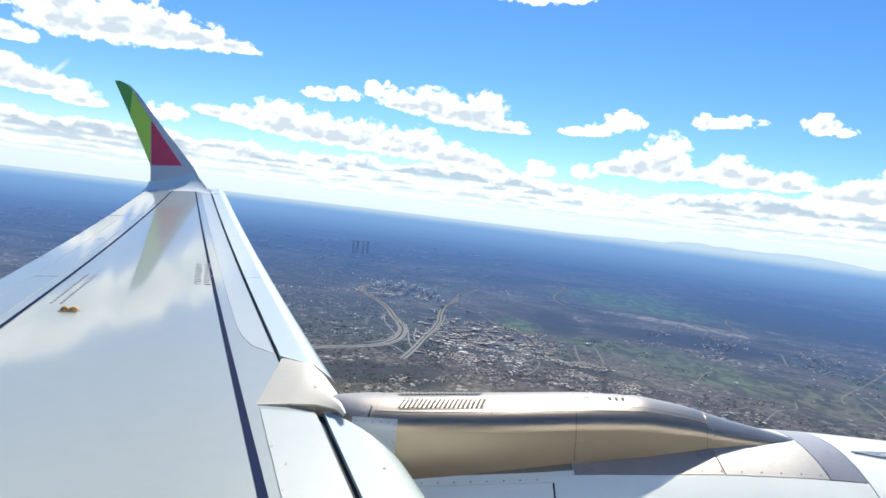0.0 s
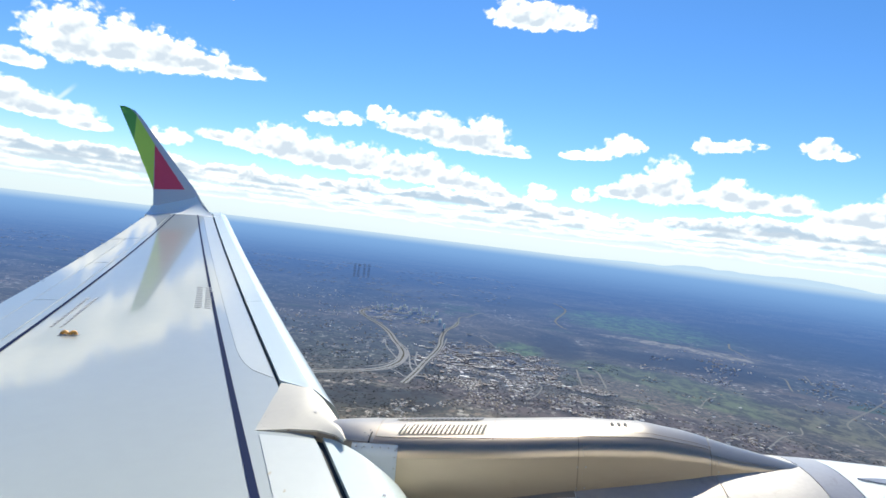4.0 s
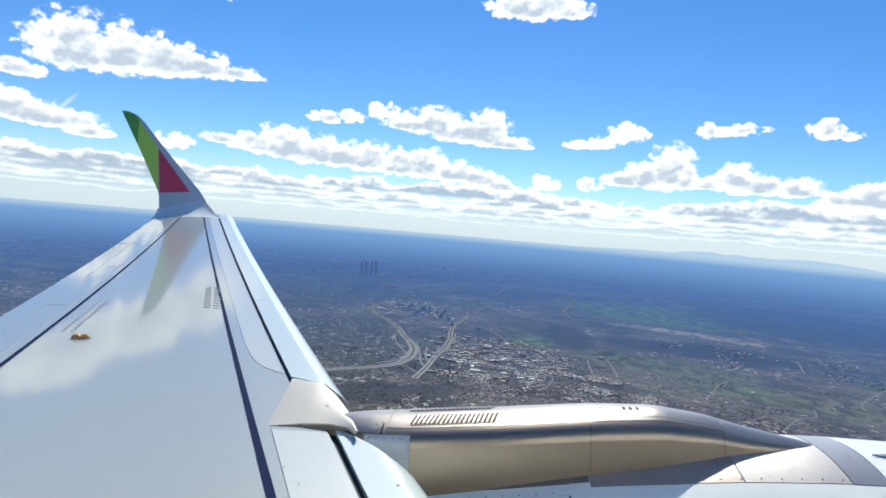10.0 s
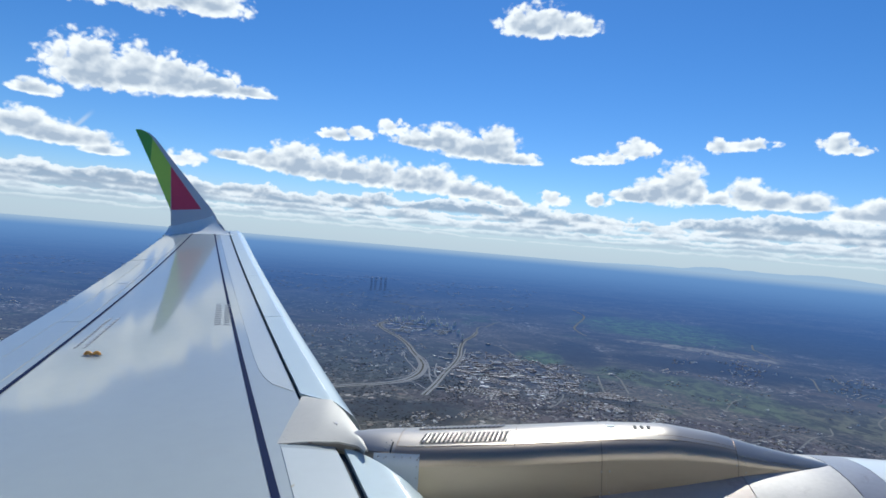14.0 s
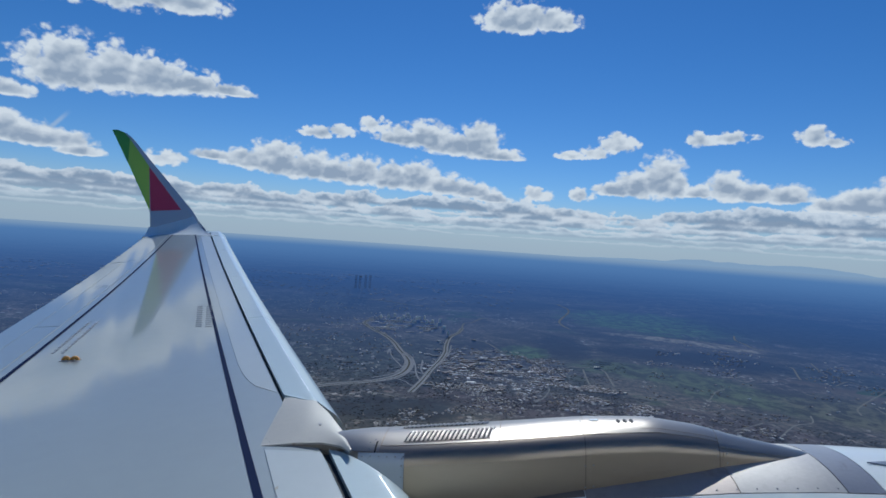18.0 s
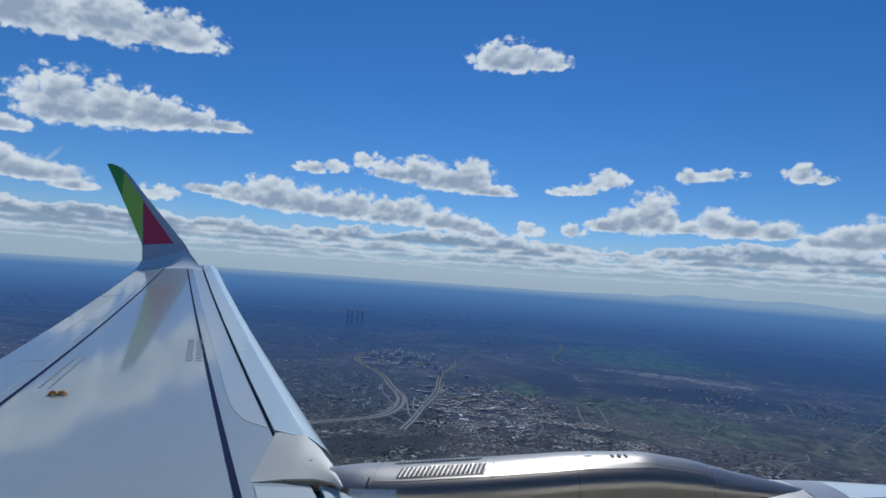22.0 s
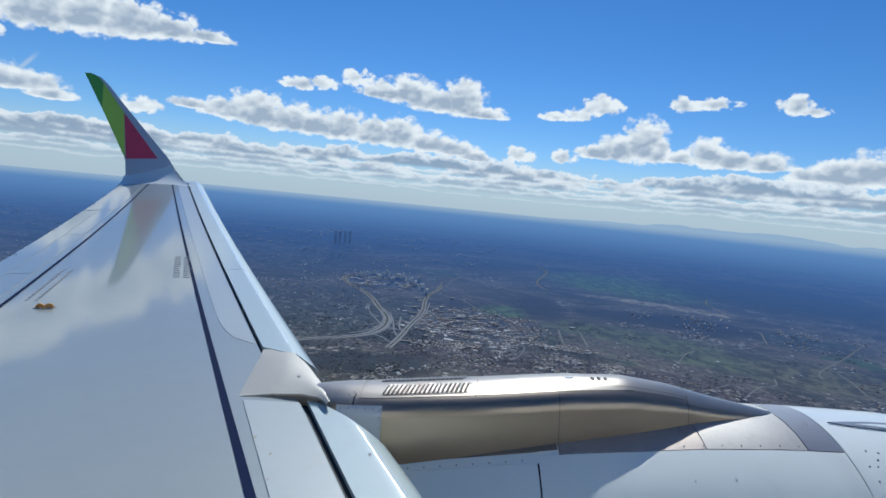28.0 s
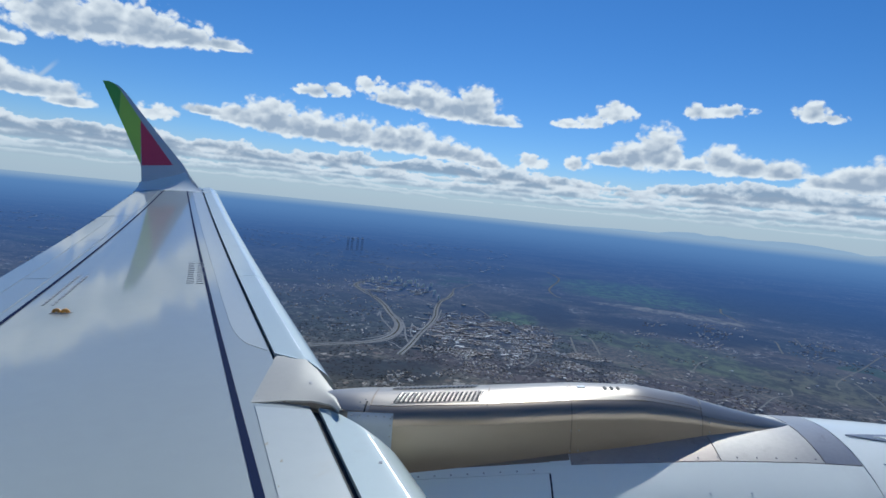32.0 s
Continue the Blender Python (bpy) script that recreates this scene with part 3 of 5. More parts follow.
def pylon_point(x, f, proud=0.0):
    """f: -1 is the foot on the inboard side, 0 the ridge, 1 the foot on the far side."""
    top, half = along(RIDGE, x), along(HALF, x)
    s, a = (1 if f > 0 else -1), abs(f)
    r = 0.125 * min(1.0, half / 0.24)
    flat, dip = half - 0.62 * r, 0.042 * min(1.0, half / 0.2)
    lean = math.atan2(2 * dip, max(flat, 0.001))
    if a < CROWN_END:
        g = a / CROWN_END
        y, z, tilt = flat * g, top - dip * g * g, lean * g
    else:
        tilt = lean + (radians(88) - lean) * min(1.0, (a - CROWN_END) / (ARC_END - CROWN_END))
        y = flat + r * (math.sin(tilt) - math.sin(lean))
        z = top - dip - r * (math.cos(lean) - math.cos(tilt))
        if a > ARC_END:
            g = (a - ARC_END) / (1 - ARC_END)
            y, z = y + 0.012 * math.sin(g * math.pi) + 0.02 * g * g, z - 0.40 * g
    return Vector((x, PYLON_Y + s * (y + proud * math.sin(tilt)), z + proud * math.cos(tilt)))


def pylon_piece(name, x0, x1, f0, f1, proud, mat, label="", n=16, m=28, slant=0.0):
    rows = []
    for x in span(x0, x1, n):
        outer = [pylon_point(x + slant * f, f, proud) for f in span(f0, f1, m)]
        rows.append(outer + [pylon_point(x + slant * f, f, proud - 0.02) for f in span(f1, f0, m)])
    return sharpen(part(name, capped(rows), mat, pylon if name != "pylon" else aircraft, label), 40)


pylon = pylon_piece("pylon", -3.65, -0.03, -1.0, 1.0, 0.0, SIDE_METAL, "brushed metal engine pylon", 40, 44)
for x0, x1, f0, f1 in ((-3.3, -2.925, -0.5, 0.5), (-2.915, -2.175, -0.41, 0.41), (-2.17, -1.645, -0.41, 0.41), (-1.64, -0.795, -0.41, 0.41), (-0.79, -0.05, -0.5, 0.5)):
    pylon_piece("skin_panel", x0, x1, f0, f1, 0.003, BARE_METAL, "", 14, 28, 0.05)
for x0, x1 in ((-2.775, -1.645), (-1.637, -0.80), (-0.793, -0.3)):
    pylon_piece("side_panel", x0, x1, -0.985, -0.66 if x0 < -2 else -0.52, 0.003, SIDE_METAL, "tan brushed metal side panel")
pylon_piece("side_panel", -3.08, -2.785, -0.98, -0.52, 0.006, SHARKLET_GREY, "pale grey riveted side panel")
part("panel_gap", grid_mesh([[pylon_point(-2.955 + dx + 0.05 * f, f, 0.0055) for dx in (0, 0.011)] for f in span(-0.62, -0.34, 8)])[0], SHADOW_GAP, pylon, "dark open panel seam")
for x0, f0, f1 in ((-1.6455, -0.98, -0.45), (-0.7965, -0.97, -0.3), (-2.1775, -0.45, -0.02)):
    part("panel_seam", grid_mesh([[pylon_point(x0 + dx + 0.05 * max(f, -0.5), f, 0.0042) for dx in (0, 0.006)] for f in span(f0, f1, 14)])[0], SHADE_SEAM_METAL, pylon, "thin dark panel seam")
part("panel_seam", grid_mesh([[pylon_point(x, f + df, 0.0042) for df in (0, 0.012)] for x, f in zip(span(-1.3, -0.8, 14), span(-0.33, -0.36, 14))])[0], SHADE_SEAM_METAL, pylon, "thin dark panel seam")
for side in (-1, 1):
    for k in range(19):
        x = -2.80 + 0.0292 * k
        bm = bmesh.new()
        f0, f1 = (0.13, 0.36) if side < 0 else (0.03, 0.15)
        lean_x = 0.034 if side < 0 else -0.03
        grid_mesh([[pylon_point(x + lean_x * g + dx, side * (f0 + (f1 - f0) * (1 - g)), 0.0065) for dx in (0, 0.016)] for g in span(0, 1, 4)], bm=bm)
        slot = part("vent_slot", bm, SHADOW_GAP, pylon, "dark ventilation slot")
        bm = bmesh.new()
        grid_mesh([[pylon_point(x + lean_x * g + 0.016 + dx, side * (f0 + (f1 - f0) * (1 - g)), up) for dx, up in ((0, 0.005), (0.002, 0.014), (0.009, 0.012), (0.013, 0.004))] for g in span(0, 1, 4)], bm=bm)
        part("louvre", bm, BARE_METAL, pylon)
for k in range(3):
    x = -1.42 + 0.043 * k
    hole = part("lifting_hole", slab([pylon_point(x + 0.012 * math.cos(t), -0.12 + 0.06 * math.sin(t)) for t in span(0, 5.8, 10)], 0.007, 0.004), SHADOW_GAP, pylon, "dark round hole")
part("placard", slab([pylon_point(x, f) for x, f in ((-1.60, -0.06), (-1.55, -0.06), (-1.55, -0.12), (-1.60, -0.12))], 0.009, 0.004), COWL_WHITE, pylon, "white placard")

# fairing that covers the gap of the slats over the pylon
OUTER = ((0.0, -3.84, 6.50), (0.25, -3.61, 6.46), (0.45, -3.42, 6.17), (0.75, -3.235, 5.80), (1.0, -3.11, 5.47))
INNER = ((0.0, -3.74, 5.62), (0.35, -3.52, 5.64), (0.65, -3.33, 5.62), (0.85, -3.19, 5.55), (1.0, -3.125, 5.45))


def fairing_point(g, h, up=0.0):
    """g runs forward, h from the inboard edge out."""
    p = Vector([along([(row[0], row[i]) for row in INNER], g) for i in (1, 2)] + [0])
    p = p.lerp(Vector([along([(row[0], row[i]) for row in OUTER], g) for i in (1, 2)] + [0]), h)
    rise = 0.10 + 0.022 * math.sin(math.pi * h) * min(1, 3 * g) * (1 - 0.5 * g) + 0.06 * g
    return Vector((p.x, p.y, wing_height(p.y) + rise + up))


rows = []
for g in span(0, 1, 24):
    row = [fairing_point(g, h) for h in span(0, 1, 16)]
    rows.append(row + [q - Vector((0, 0, 0.012)) for q in row[::-1]])
fairing = sharpen(part("pylon_fairing", capped(rows), FAIRING_METAL, wing, "worn tan-grey metal fairing between the slats"), 30)
rows = []
for g in span(0.04, 0.84, 18):
    deep = 0.062 * math.sin(math.pi * g / 0.88) ** 0.7
    rows.append([fairing_point(g, 0.0, -0.004), fairing_point(g, 0.004, -0.006 - deep * 0.5), fairing_point(g, 0.02, -0.008 - deep)])
# The lip's shade is painted in with a darker brown.
part("fairing_lip", grid_mesh(rows)[0], SHADE_SEAM_METAL, wing, "lip under the fairing edge, shade put into its brown")
part("fairing_plate", slab([fairing_point(g, h) for g, h in ((0.47, 0.50), (0.51, 0.50), (0.51, 0.56), (0.47, 0.56))], 0.004, 0.003), GREY_METAL, wing, "small grey square plate")

# engine cowling
AXIS_Z = -0.5
RADIUS = ((-3.4, 0.78), (-2.75, 0.85), (-2.2, 0.945), (-1.6, 1.05), (-0.8, 1.145), (-0.3, 1.178), (0.1, 1.182), (0.7, 1.17), (1.3, 1.12), (1.7, 1.02), (1.85, 0.9))


def cowl_point(x, phi, proud=0.0):
    r = along(RADIUS, x) + proud
    return Vector((x, PYLON_Y - r * math.sin(radians(phi)), AXIS_Z + r * math.cos(radians(phi))))


def cowl_piece(name, x0, x1, p0, p1, proud, mat, parent, label="", n=14, m=24):
    rows = []
    for x in span(x0, x1, n):
        rows.append([cowl_point(x, p, proud) for p in span(p0, p1, m)] + [cowl_point(x, p, proud - 0.03) for p in span(p1, p0, m)])
    return sharpen(part(name, capped(rows), mat, parent, label), 40)


nacelle = cowl_piece("engine_cowling", -3.4, 1.85, 182, 538, -0.02, GREY_METAL, aircraft, "round white engine cowling with bare metal crown panels", 30, 60)
cowl_piece("reverser_cowl", -3.35, -1.812, 25.3, 170, 0.0, COWL_WHITE, nacelle, "white cowl door")
# Contact shade where pylon meets cowl, painted as a brown strip.
cowl_piece("pylon_foot", -3.35, -1.68, 6, 20.0, 0.004, SHADE_SEAM_METAL, nacelle, "brown strip along the pylon foot, shade put into its colour", 12, 8)
cowl_piece("cowl_seam", -1.815, -1.797, 22, 170, -0.008, SHADOW_GAP, nacelle, "dark gap between the cowl doors", 3, 24)
cowl_piece("reverser_rail", -3.35, -1.80, 20.3, 25.0, 0.0, COWL_WHITE, nacelle, "white riveted strip beside the pylon", 12, 8)
cowl_piece("rail_end", -1.8, -1.675, 8, 22.2, 0.0, COWL_WHITE, nacelle, "white corner of the cowl beside the pylon", 4, 8)
cowl_piece("fan_cowl", -1.8, 0.03, 22.3, 170, 0.0, COWL_WHITE, nacelle, "white fan cowl door")
cowl_piece("fan_cowl", -1.8, 0.03, 190, 337.7, 0.0, COWL_WHITE, nacelle, "white fan cowl door")
cowl_piece("crown_panel", -1.67, -0.797, -21.9, 21.9, 0.0, SHADED_CROWN, nacelle, "bare metal crown strip, the pylon's shade in its brown", 8, 16)
cowl_piece("crown_panel", -0.79, -0.19, -21.9, 21.9, 0.0, CROWN_METAL, nacelle, "bright metal crown panel", 10, 16)
cowl_piece("crown_ring", -0.183, 0.03, -21.9, 21.9, 0.0, GREY_METAL, nacelle, "grey metal ring panel", 5, 16)
cowl_piece("inlet_cowl", 0.037, 1.8, 181, 539, 0.0, COWL_WHITE, nacelle, "white inlet cowl", 14, 60)
# Flat plates: grey paints in the recess's shade, white its lit lip.
scoop = [cowl_point(0.10 + 0.5 * a, 7.0 + b) for a, b in ((0, 0.3), (0.25, 1.6), (0.6, 2.5), (1.0, 2.9), (1.0, -2.4), (0.6, -2.2), (0.25, -0.9))]
scoop_lip = [cowl_point(0.10 + 0.5 * a, 7.0 + b, 0.002) for a, b in ((0.35, 0.6), (0.6, 1.4), (1.0, 1.9), (1.0, -0.4), (0.6, -0.2))]
part("intake_scoop", slab(scoop, 0.01, 0.008), SCOOP_GREY, nacelle, "air intake as a flat plate, shade in its dark colour")
part("scoop_ramp", slab(scoop_lip, 0.013, 0.008), COWL_WHITE, nacelle)
rivet_bm = bmesh.new()
bmesh.ops.create_icosphere(rivet_bm, subdivisions=1, radius=0.0065)
RIVET = bpy.data.meshes.new("rivet")
rivet_bm.to_mesh(RIVET)
rivet_bm.free()
RIVET.materials.append(GREY_METAL)


def rivet(place, parent, size=1.0):
    ob = new("rivet", RIVET)
    ob.parent, ob.location, ob.scale = parent, place, (size, size, size)


for k in range(9):
    rivet(cowl_point(-1.15 + 0.115 * k, 20.5, 0.0), nacelle)
    rivet(cowl_point(-2.7 + 0.1 * k, 23.8, 0.0), nacelle)
for k in range(6):
    rivet(cowl_point(0.12 + 0.05 * (k % 3), 27 + 5 * (k // 3), 0.0), nacelle)
    rivet(pylon_point(-1.67 if k % 2 else -1.62, -0.72 - 0.05 * (k // 2) * 2, 0.002), pylon)
    rivet(pylon_point(-3.05 + 0.052 * k, -0.56, 0.006), pylon)
    rivet(pylon_point(-2.80, -0.58 - 0.07 * k, 0.006), pylon)
    rivet(pylon_point(-2.98 - 0.03 * (k % 2), -0.30 - 0.055 * k, 0.002), pylon)
    rivet(pylon_point(-0.83 if k % 2 else -0.77, -0.5 - 0.05 * k, 0.002), pylon)
    rivet(pylon_point(-1.665, -0.1 - 0.055 * k, 0.002), pylon)
for g in span(0.08, 0.92, 9):
    rivet(fairing_point(g, 0.06, -0.001), wing, 0.6)
for h in span(0.12, 0.9, 7):
    rivet(fairing_point(0.03, h, -0.001), wing, 0.6)
for x0, y0, wide, deep in ((-2.79, 4.93, 0.018, 0.014), (-3.58, 6.78, 0.03, 0.012), (-3.56, 6.70, 0.02, 0.012), (-4.3, 8.2, 0.03, 0.012), (-4.75, 9.15, 0.03, 0.012), (-5.4, 10.4, 0.03, 0.015)):
    part("drain_mark", slab([on_skin(x0 + a * wide, y0 + b * deep) for a, b in ((-.5, -.5), (.5, -.8), (.5, .5), (-.5, .8))], 0.005, 0.003), MARK_GREY, wing, "small dark drain hole plate")
for x0, phi in ((-0.93, 33.5), (-0.70, 33.2)):
    part("white_speck", slab([cowl_point(x0 + 0.007 * math.cos(t), phi + 0.33 * math.sin(t)) for t in span(0, 5.5, 7)], 0.004, 0.003), POLISHED, nacelle, "small bright stencil dot")
for x0, phi in ((0.30, 41), (0.17, 21), (0.24, 21.5), (0.2, 24.5), (0.25, 28.5), (0.34, 22)):
    part("fastener", slab([cowl_point(x0 + 0.007 * math.cos(t), phi + 0.33 * math.sin(t)) for t in span(0, 5.5, 7)], 0.004, 0.003), SCOOP_GREY, nacelle)

# fuselage wall round the cabin window, behind and beside the eye
FUSELAGE_Z, FUSELAGE_R = 1.45, 1.975
rows = []
bm = bmesh.new()
xs, angles = [-14, -9, -6, -4, -3.05, -1.85, -0.5, 2, 5, 9, 13], list(range(-80, 100, 10)) + list(range(100, 281, 20))
for depth in (0, 0.06):
    rows.append([[bm.verts.new((x, (FUSELAGE_R - depth) * math.cos(radians(a)), FUSELAGE_Z + (FUSELAGE_R - depth) * math.sin(radians(a)))) for a in angles] for x in xs])
for i in range(len(xs) - 1):
    for k in range(len(angles) - 1):
        if xs[i] == -3.05 and -10 <= angles[k] < 40:
            continue
        for layer in rows:
            bm.faces.new((layer[i][k], layer[i + 1][k], layer[i + 1][k + 1], layer[i][k + 1])).smooth = True
bmesh.ops.recalc_face_normals(bm, faces=bm.faces)
part("fuselage", bm, COWL_WHITE, aircraft, "plain white fuselage wall with a window opening")

# ---- the land: flat near by, then drawn in and raised to fit the camera's view of the far horizon
FLAT, RIM = 2600.0, 4850.0


def shrink(d):
    """How far out a place d metres off is set: true near by, drawn in beyond."""
    return d if d <= FLAT else FLAT + (RIM - FLAT) * (d - FLAT) / (d - FLAT + RIM - FLAT)


def land(azimuth, d, up=0.0):
    r = shrink(d)
    a = radians(azimuth)
    return Vector((r * math.sin(a), r * math.cos(a), EYE_HEIGHT * (1 - r / d) + up * r / d if d > FLAT else up))


def terrain(name, distances, step, mat, kind_label):
    rows = [[land(a, d) for a in np.arange(-180, 180, step)] for d in distances]
    bm, verts = grid_mesh(rows, True)
    uv = bm.loops.layers.uv.new("true_place")
    true = {}
    for d, ring in zip(distances, verts):
        for a, v in zip(np.arange(-180, 180, step), ring):
            true[v] = (d * math.sin(radians(a)) / 1000, d * math.cos(radians(a)) / 1000)
    for face in bm.faces:
        for loop in face.loops:
            loop[uv].uv = true[loop.vert]
    bmesh.ops.recalc_face_normals(bm, faces=bm.faces)
    mesh = bpy.data.meshes.new(name)
    bm.to_mesh(mesh)
    bm.free()
    mesh.materials.append(mat)
    return tagged(new(name, mesh), kind_label, "ground", kind="structure")


# patches of the land beyond the town: centre, half width and half depth in kilometres, turn, colour
# The wood colour is darkened further to put cloud shade into it.
GREEN, OLIVE, TAN, WOOD_AND_SHADE, EARTH = (0.08, 0.15, 0.03), (0.075, 0.095, 0.04), (0.30, 0.25, 0.16), (0.006, 0.011, 0.015), (0.062, 0.048, 0.045)
# the last number: how much of the patch is pale roofs and paving
MEADOWS = ((-0.9, 4.4, 1.0, 1.0, 11, (0.032, 0.04, 0.03), 0.55), (-1.65, 7.4, 1.3, 1.2, 12, (0.028, 0.034, 0.028), 0.6), (-2.2, 10.3, 2.6, 1.8, 12, (0.018, 0.02, 0.02), 0.3), (0.5, 3.25, 0.9, 0.3, -8, EARTH, 0.6), (1.41, 3.2, 0.6, 0.25, -23, EARTH, 0.5), (0.4, 4.25, 0.45, 0.75, -5, (0.075, 0.072, 0.066), 0.7), (-0.5, 6.3, 0.4, 0.6, 4, (0.07, 0.07, 0.06), 0.8),
           (2.5, 7.8, 1.3, 1.3, -17, GREEN, 0.1), (2.25, 6.25, 0.8, 0.2, -19, TAN, 0.0), (2.66, 5.97, 0.35, 0.14, -24, TAN, 0.0), (1.42, 4.42, 0.7, 0.36, -17, OLIVE, 0.05), (1.96, 3.85, 0.75, 0.34, -27, OLIVE, 0.1), (2.42, 3.7, 0.5, 0.5, -33, (0.09, 0.085, 0.045), 0.1), (2.95, 4.85, 0.5, 0.5, -31, (0.03, 0.04, 0.032), 0.45),
           (4.5, 8.1, 1.6, 2.3, -29, (0.012, 0.018, 0.022), 0.1), (0.9, 5.4, 0.27, 0.75, -9, WOOD_AND_SHADE, 0.0), (1.75, 5.25, 0.7, 0.42, -18, WOOD_AND_SHADE, 0.0), (2.3, 5.25, 0.55, 0.4, -22, WOOD_AND_SHADE, 0.0), (-0.32, 3.05, 0.45, 0.24, 5, WOOD_AND_SHADE, 0.0), (0.54, 4.95, 0.22, 0.32, -6, (0.07, 0.115, 0.035), 0.0))


def land_material(name, glow):
    """Fields, woods and scrub laid out by plan distance; glow paints the haze of the far distance in as emission."""
    mat = bpy.data.materials.new(name)
    mat.use_nodes = True
    n = Nodes(mat.node_tree)
    km = n.add("ShaderNodeUVMap", uv_map="true_place").outputs[0]
    plots = n.add("ShaderNodeTexVoronoi", sockets={"Vector": km, "Scale": 3.5, "Randomness": 0.9})
    pick = n.add("ShaderNodeSeparateColor", sockets={0: plots.outputs["Color"]}).outputs
    woods = n.step(n.noise(km, 0.8, 6, 0.6, 0.5), 0.36, 0.46)
    speck = n.noise(km, 28, 5, 0.7)
    field = n.mix(n.step(pick[0], 0.45, 0.6), (0.11, 0.085, 0.055), (0.045, 0.085, 0.02))
    field = n.mix(n.step(pick[1], 0.6, 0.75), field, (0.15, 0.125, 0.08))
    scrub = n.mix(n.step(speck, 0.42, 0.62), (0.055, 0.055, 0.042), (0.17, 0.14, 0.10))
    tone = n.mix(woods, field, scrub)
    grove = n.step(n.noise(n.vec("MULTIPLY", km, (0.7, 1, 1)), 1.9, 8, 0.68, 0.9), 0.44, 0.58)
    tone = n.mix(n.math("MULTIPLY", grove, 0.9), tone, n.mix(n.step(n.noise(km, 45, 4, 0.7), 0.4, 0.6), (0.012, 0.015, 0.014), (0.045, 0.042, 0.034)))
    bare = n.step(n.noise(n.vec("MULTIPLY", km, (0.8, 0.8, 1)), 5, 8, 0.72, 1.4), 0.55, 0.66)
    tone = n.mix(n.math("MULTIPLY", bare, 0.55), tone, (0.30, 0.26, 0.20))
    cells = n.add("ShaderNodeTexVoronoi", sockets={"Vector": n.vec("MULTIPLY", km, (1, 0.75, 1)), "Scale": 24.0, "Randomness": 0.95})
    chance = n.add("ShaderNodeSeparateColor", sockets={0: cells.outputs["Color"]}).outputs
    settled = n.step(n.noise(km, 1.6, 6, 0.7, 0.8), 0.47, 0.62)
    roofs = n.math("MULTIPLY", n.math("MULTIPLY", n.math("LESS_THAN", cells.outputs["Distance"], 0.42), n.math("GREATER_THAN", chance[0], 0.45)), settled)
    tone = n.mix(n.math("MULTIPLY", roofs, n.math("ADD", 0.35, n.math("MULTIPLY", chance[1], 0.6))), tone, n.mix(chance[2], (0.62, 0.57, 0.50), (0.30, 0.20, 0.15)))
    lanes = n.step(n.add("ShaderNodeTexVoronoi", feature="DISTANCE_TO_EDGE", sockets={"Vector": km, "Scale": 5.0}).outputs["Distance"], 0.035, 0.015)
    tone = n.mix(n.math("MULTIPLY", lanes, n.math("MULTIPLY", settled, 0.6)), tone, (0.26, 0.24, 0.21))
    yards = n.step(n.noise(km, 60, 3, 0.7), 0.5, 0.7)
    tone = n.mix(n.math("MULTIPLY", yards, 0.5), tone, (0.06, 0.064, 0.05))
    mottle = n.noise(n.vec("MULTIPLY", km, (0.45, 1, 1)), 0.9, 7, 0.66, 0.6)
    tone = n.mix(n.math("MULTIPLY", n.step(mottle, 0.5, 0.62), 0.85), tone, (0.014, 0.018, 0.018))
    tone = n.mix(n.math("MULTIPLY", n.step(mottle, 0.46, 0.36), 0.5), tone, n.mix(n.step(speck, 0.45, 0.6), (0.06, 0.055, 0.04), (0.19, 0.155, 0.115)))
    fleck = n.math("MULTIPLY", n.step(n.noise(n.vec("MULTIPLY", km, (1, 0.6, 1)), 20, 3, 0.6, 0.8), 0.53, 0.64), n.step(n.noise(km, 5, 4, 0.7), 0.40, 0.56))
    for x, y, wide, deep, turn, grass, built in MEADOWS:
        local = n.vec("SUBTRACT", km, (x, y, 0))
        c, k = math.cos(radians(turn)), math.sin(radians(turn))
        u = n.vec("DOT_PRODUCT", local, (c / wide, k / wide, 0))
        v = n.vec("DOT_PRODUCT", local, (-k / deep, c / deep, 0))
        reach = n.math("SQRT", n.math("ADD", n.math("MULTIPLY", u, u), n.math("MULTIPLY", v, v)))
        ragged = n.math("ADD", reach, n.math("MULTIPLY", n.math("SUBTRACT", n.noise(km, 3.0, 7, 0.68), 0.5), 1.3))
        ground = n.mix(n.step(n.noise(n.vec("MULTIPLY", km, (1, 0.7, 1)), 9, 6, 0.72, 0.6), 0.42, 0.58), tuple(c * 1.5 for c in grass), tuple(c * 0.45 for c in grass))
        ground = n.mix(n.math("MULTIPLY", fleck, built), ground, (0.36, 0.34, 0.31))
        tone = n.mix(n.math("MULTIPLY", n.math("SUBTRACT", 1.0, n.step(ragged, 0.6, 1.15)), 0.9), tone, ground)
    tone = n.vec("MULTIPLY", tone, (1.06, 1.06, 1.06))
    b = n.add("ShaderNodeBsdfPrincipled", sockets={"Base Color": tone, "Roughness": 0.95}).outputs[0]
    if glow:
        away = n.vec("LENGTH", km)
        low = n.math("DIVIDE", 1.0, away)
        # Painted haze: blue emission, paler to the horizon, mixed in by distance.
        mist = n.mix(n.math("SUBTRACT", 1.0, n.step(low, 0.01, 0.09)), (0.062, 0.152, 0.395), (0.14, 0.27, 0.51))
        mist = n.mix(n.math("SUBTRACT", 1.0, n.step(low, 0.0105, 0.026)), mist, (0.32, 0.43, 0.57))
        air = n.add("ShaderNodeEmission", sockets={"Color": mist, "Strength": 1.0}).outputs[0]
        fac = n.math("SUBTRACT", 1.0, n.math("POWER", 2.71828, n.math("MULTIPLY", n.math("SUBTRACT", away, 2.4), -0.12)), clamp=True)
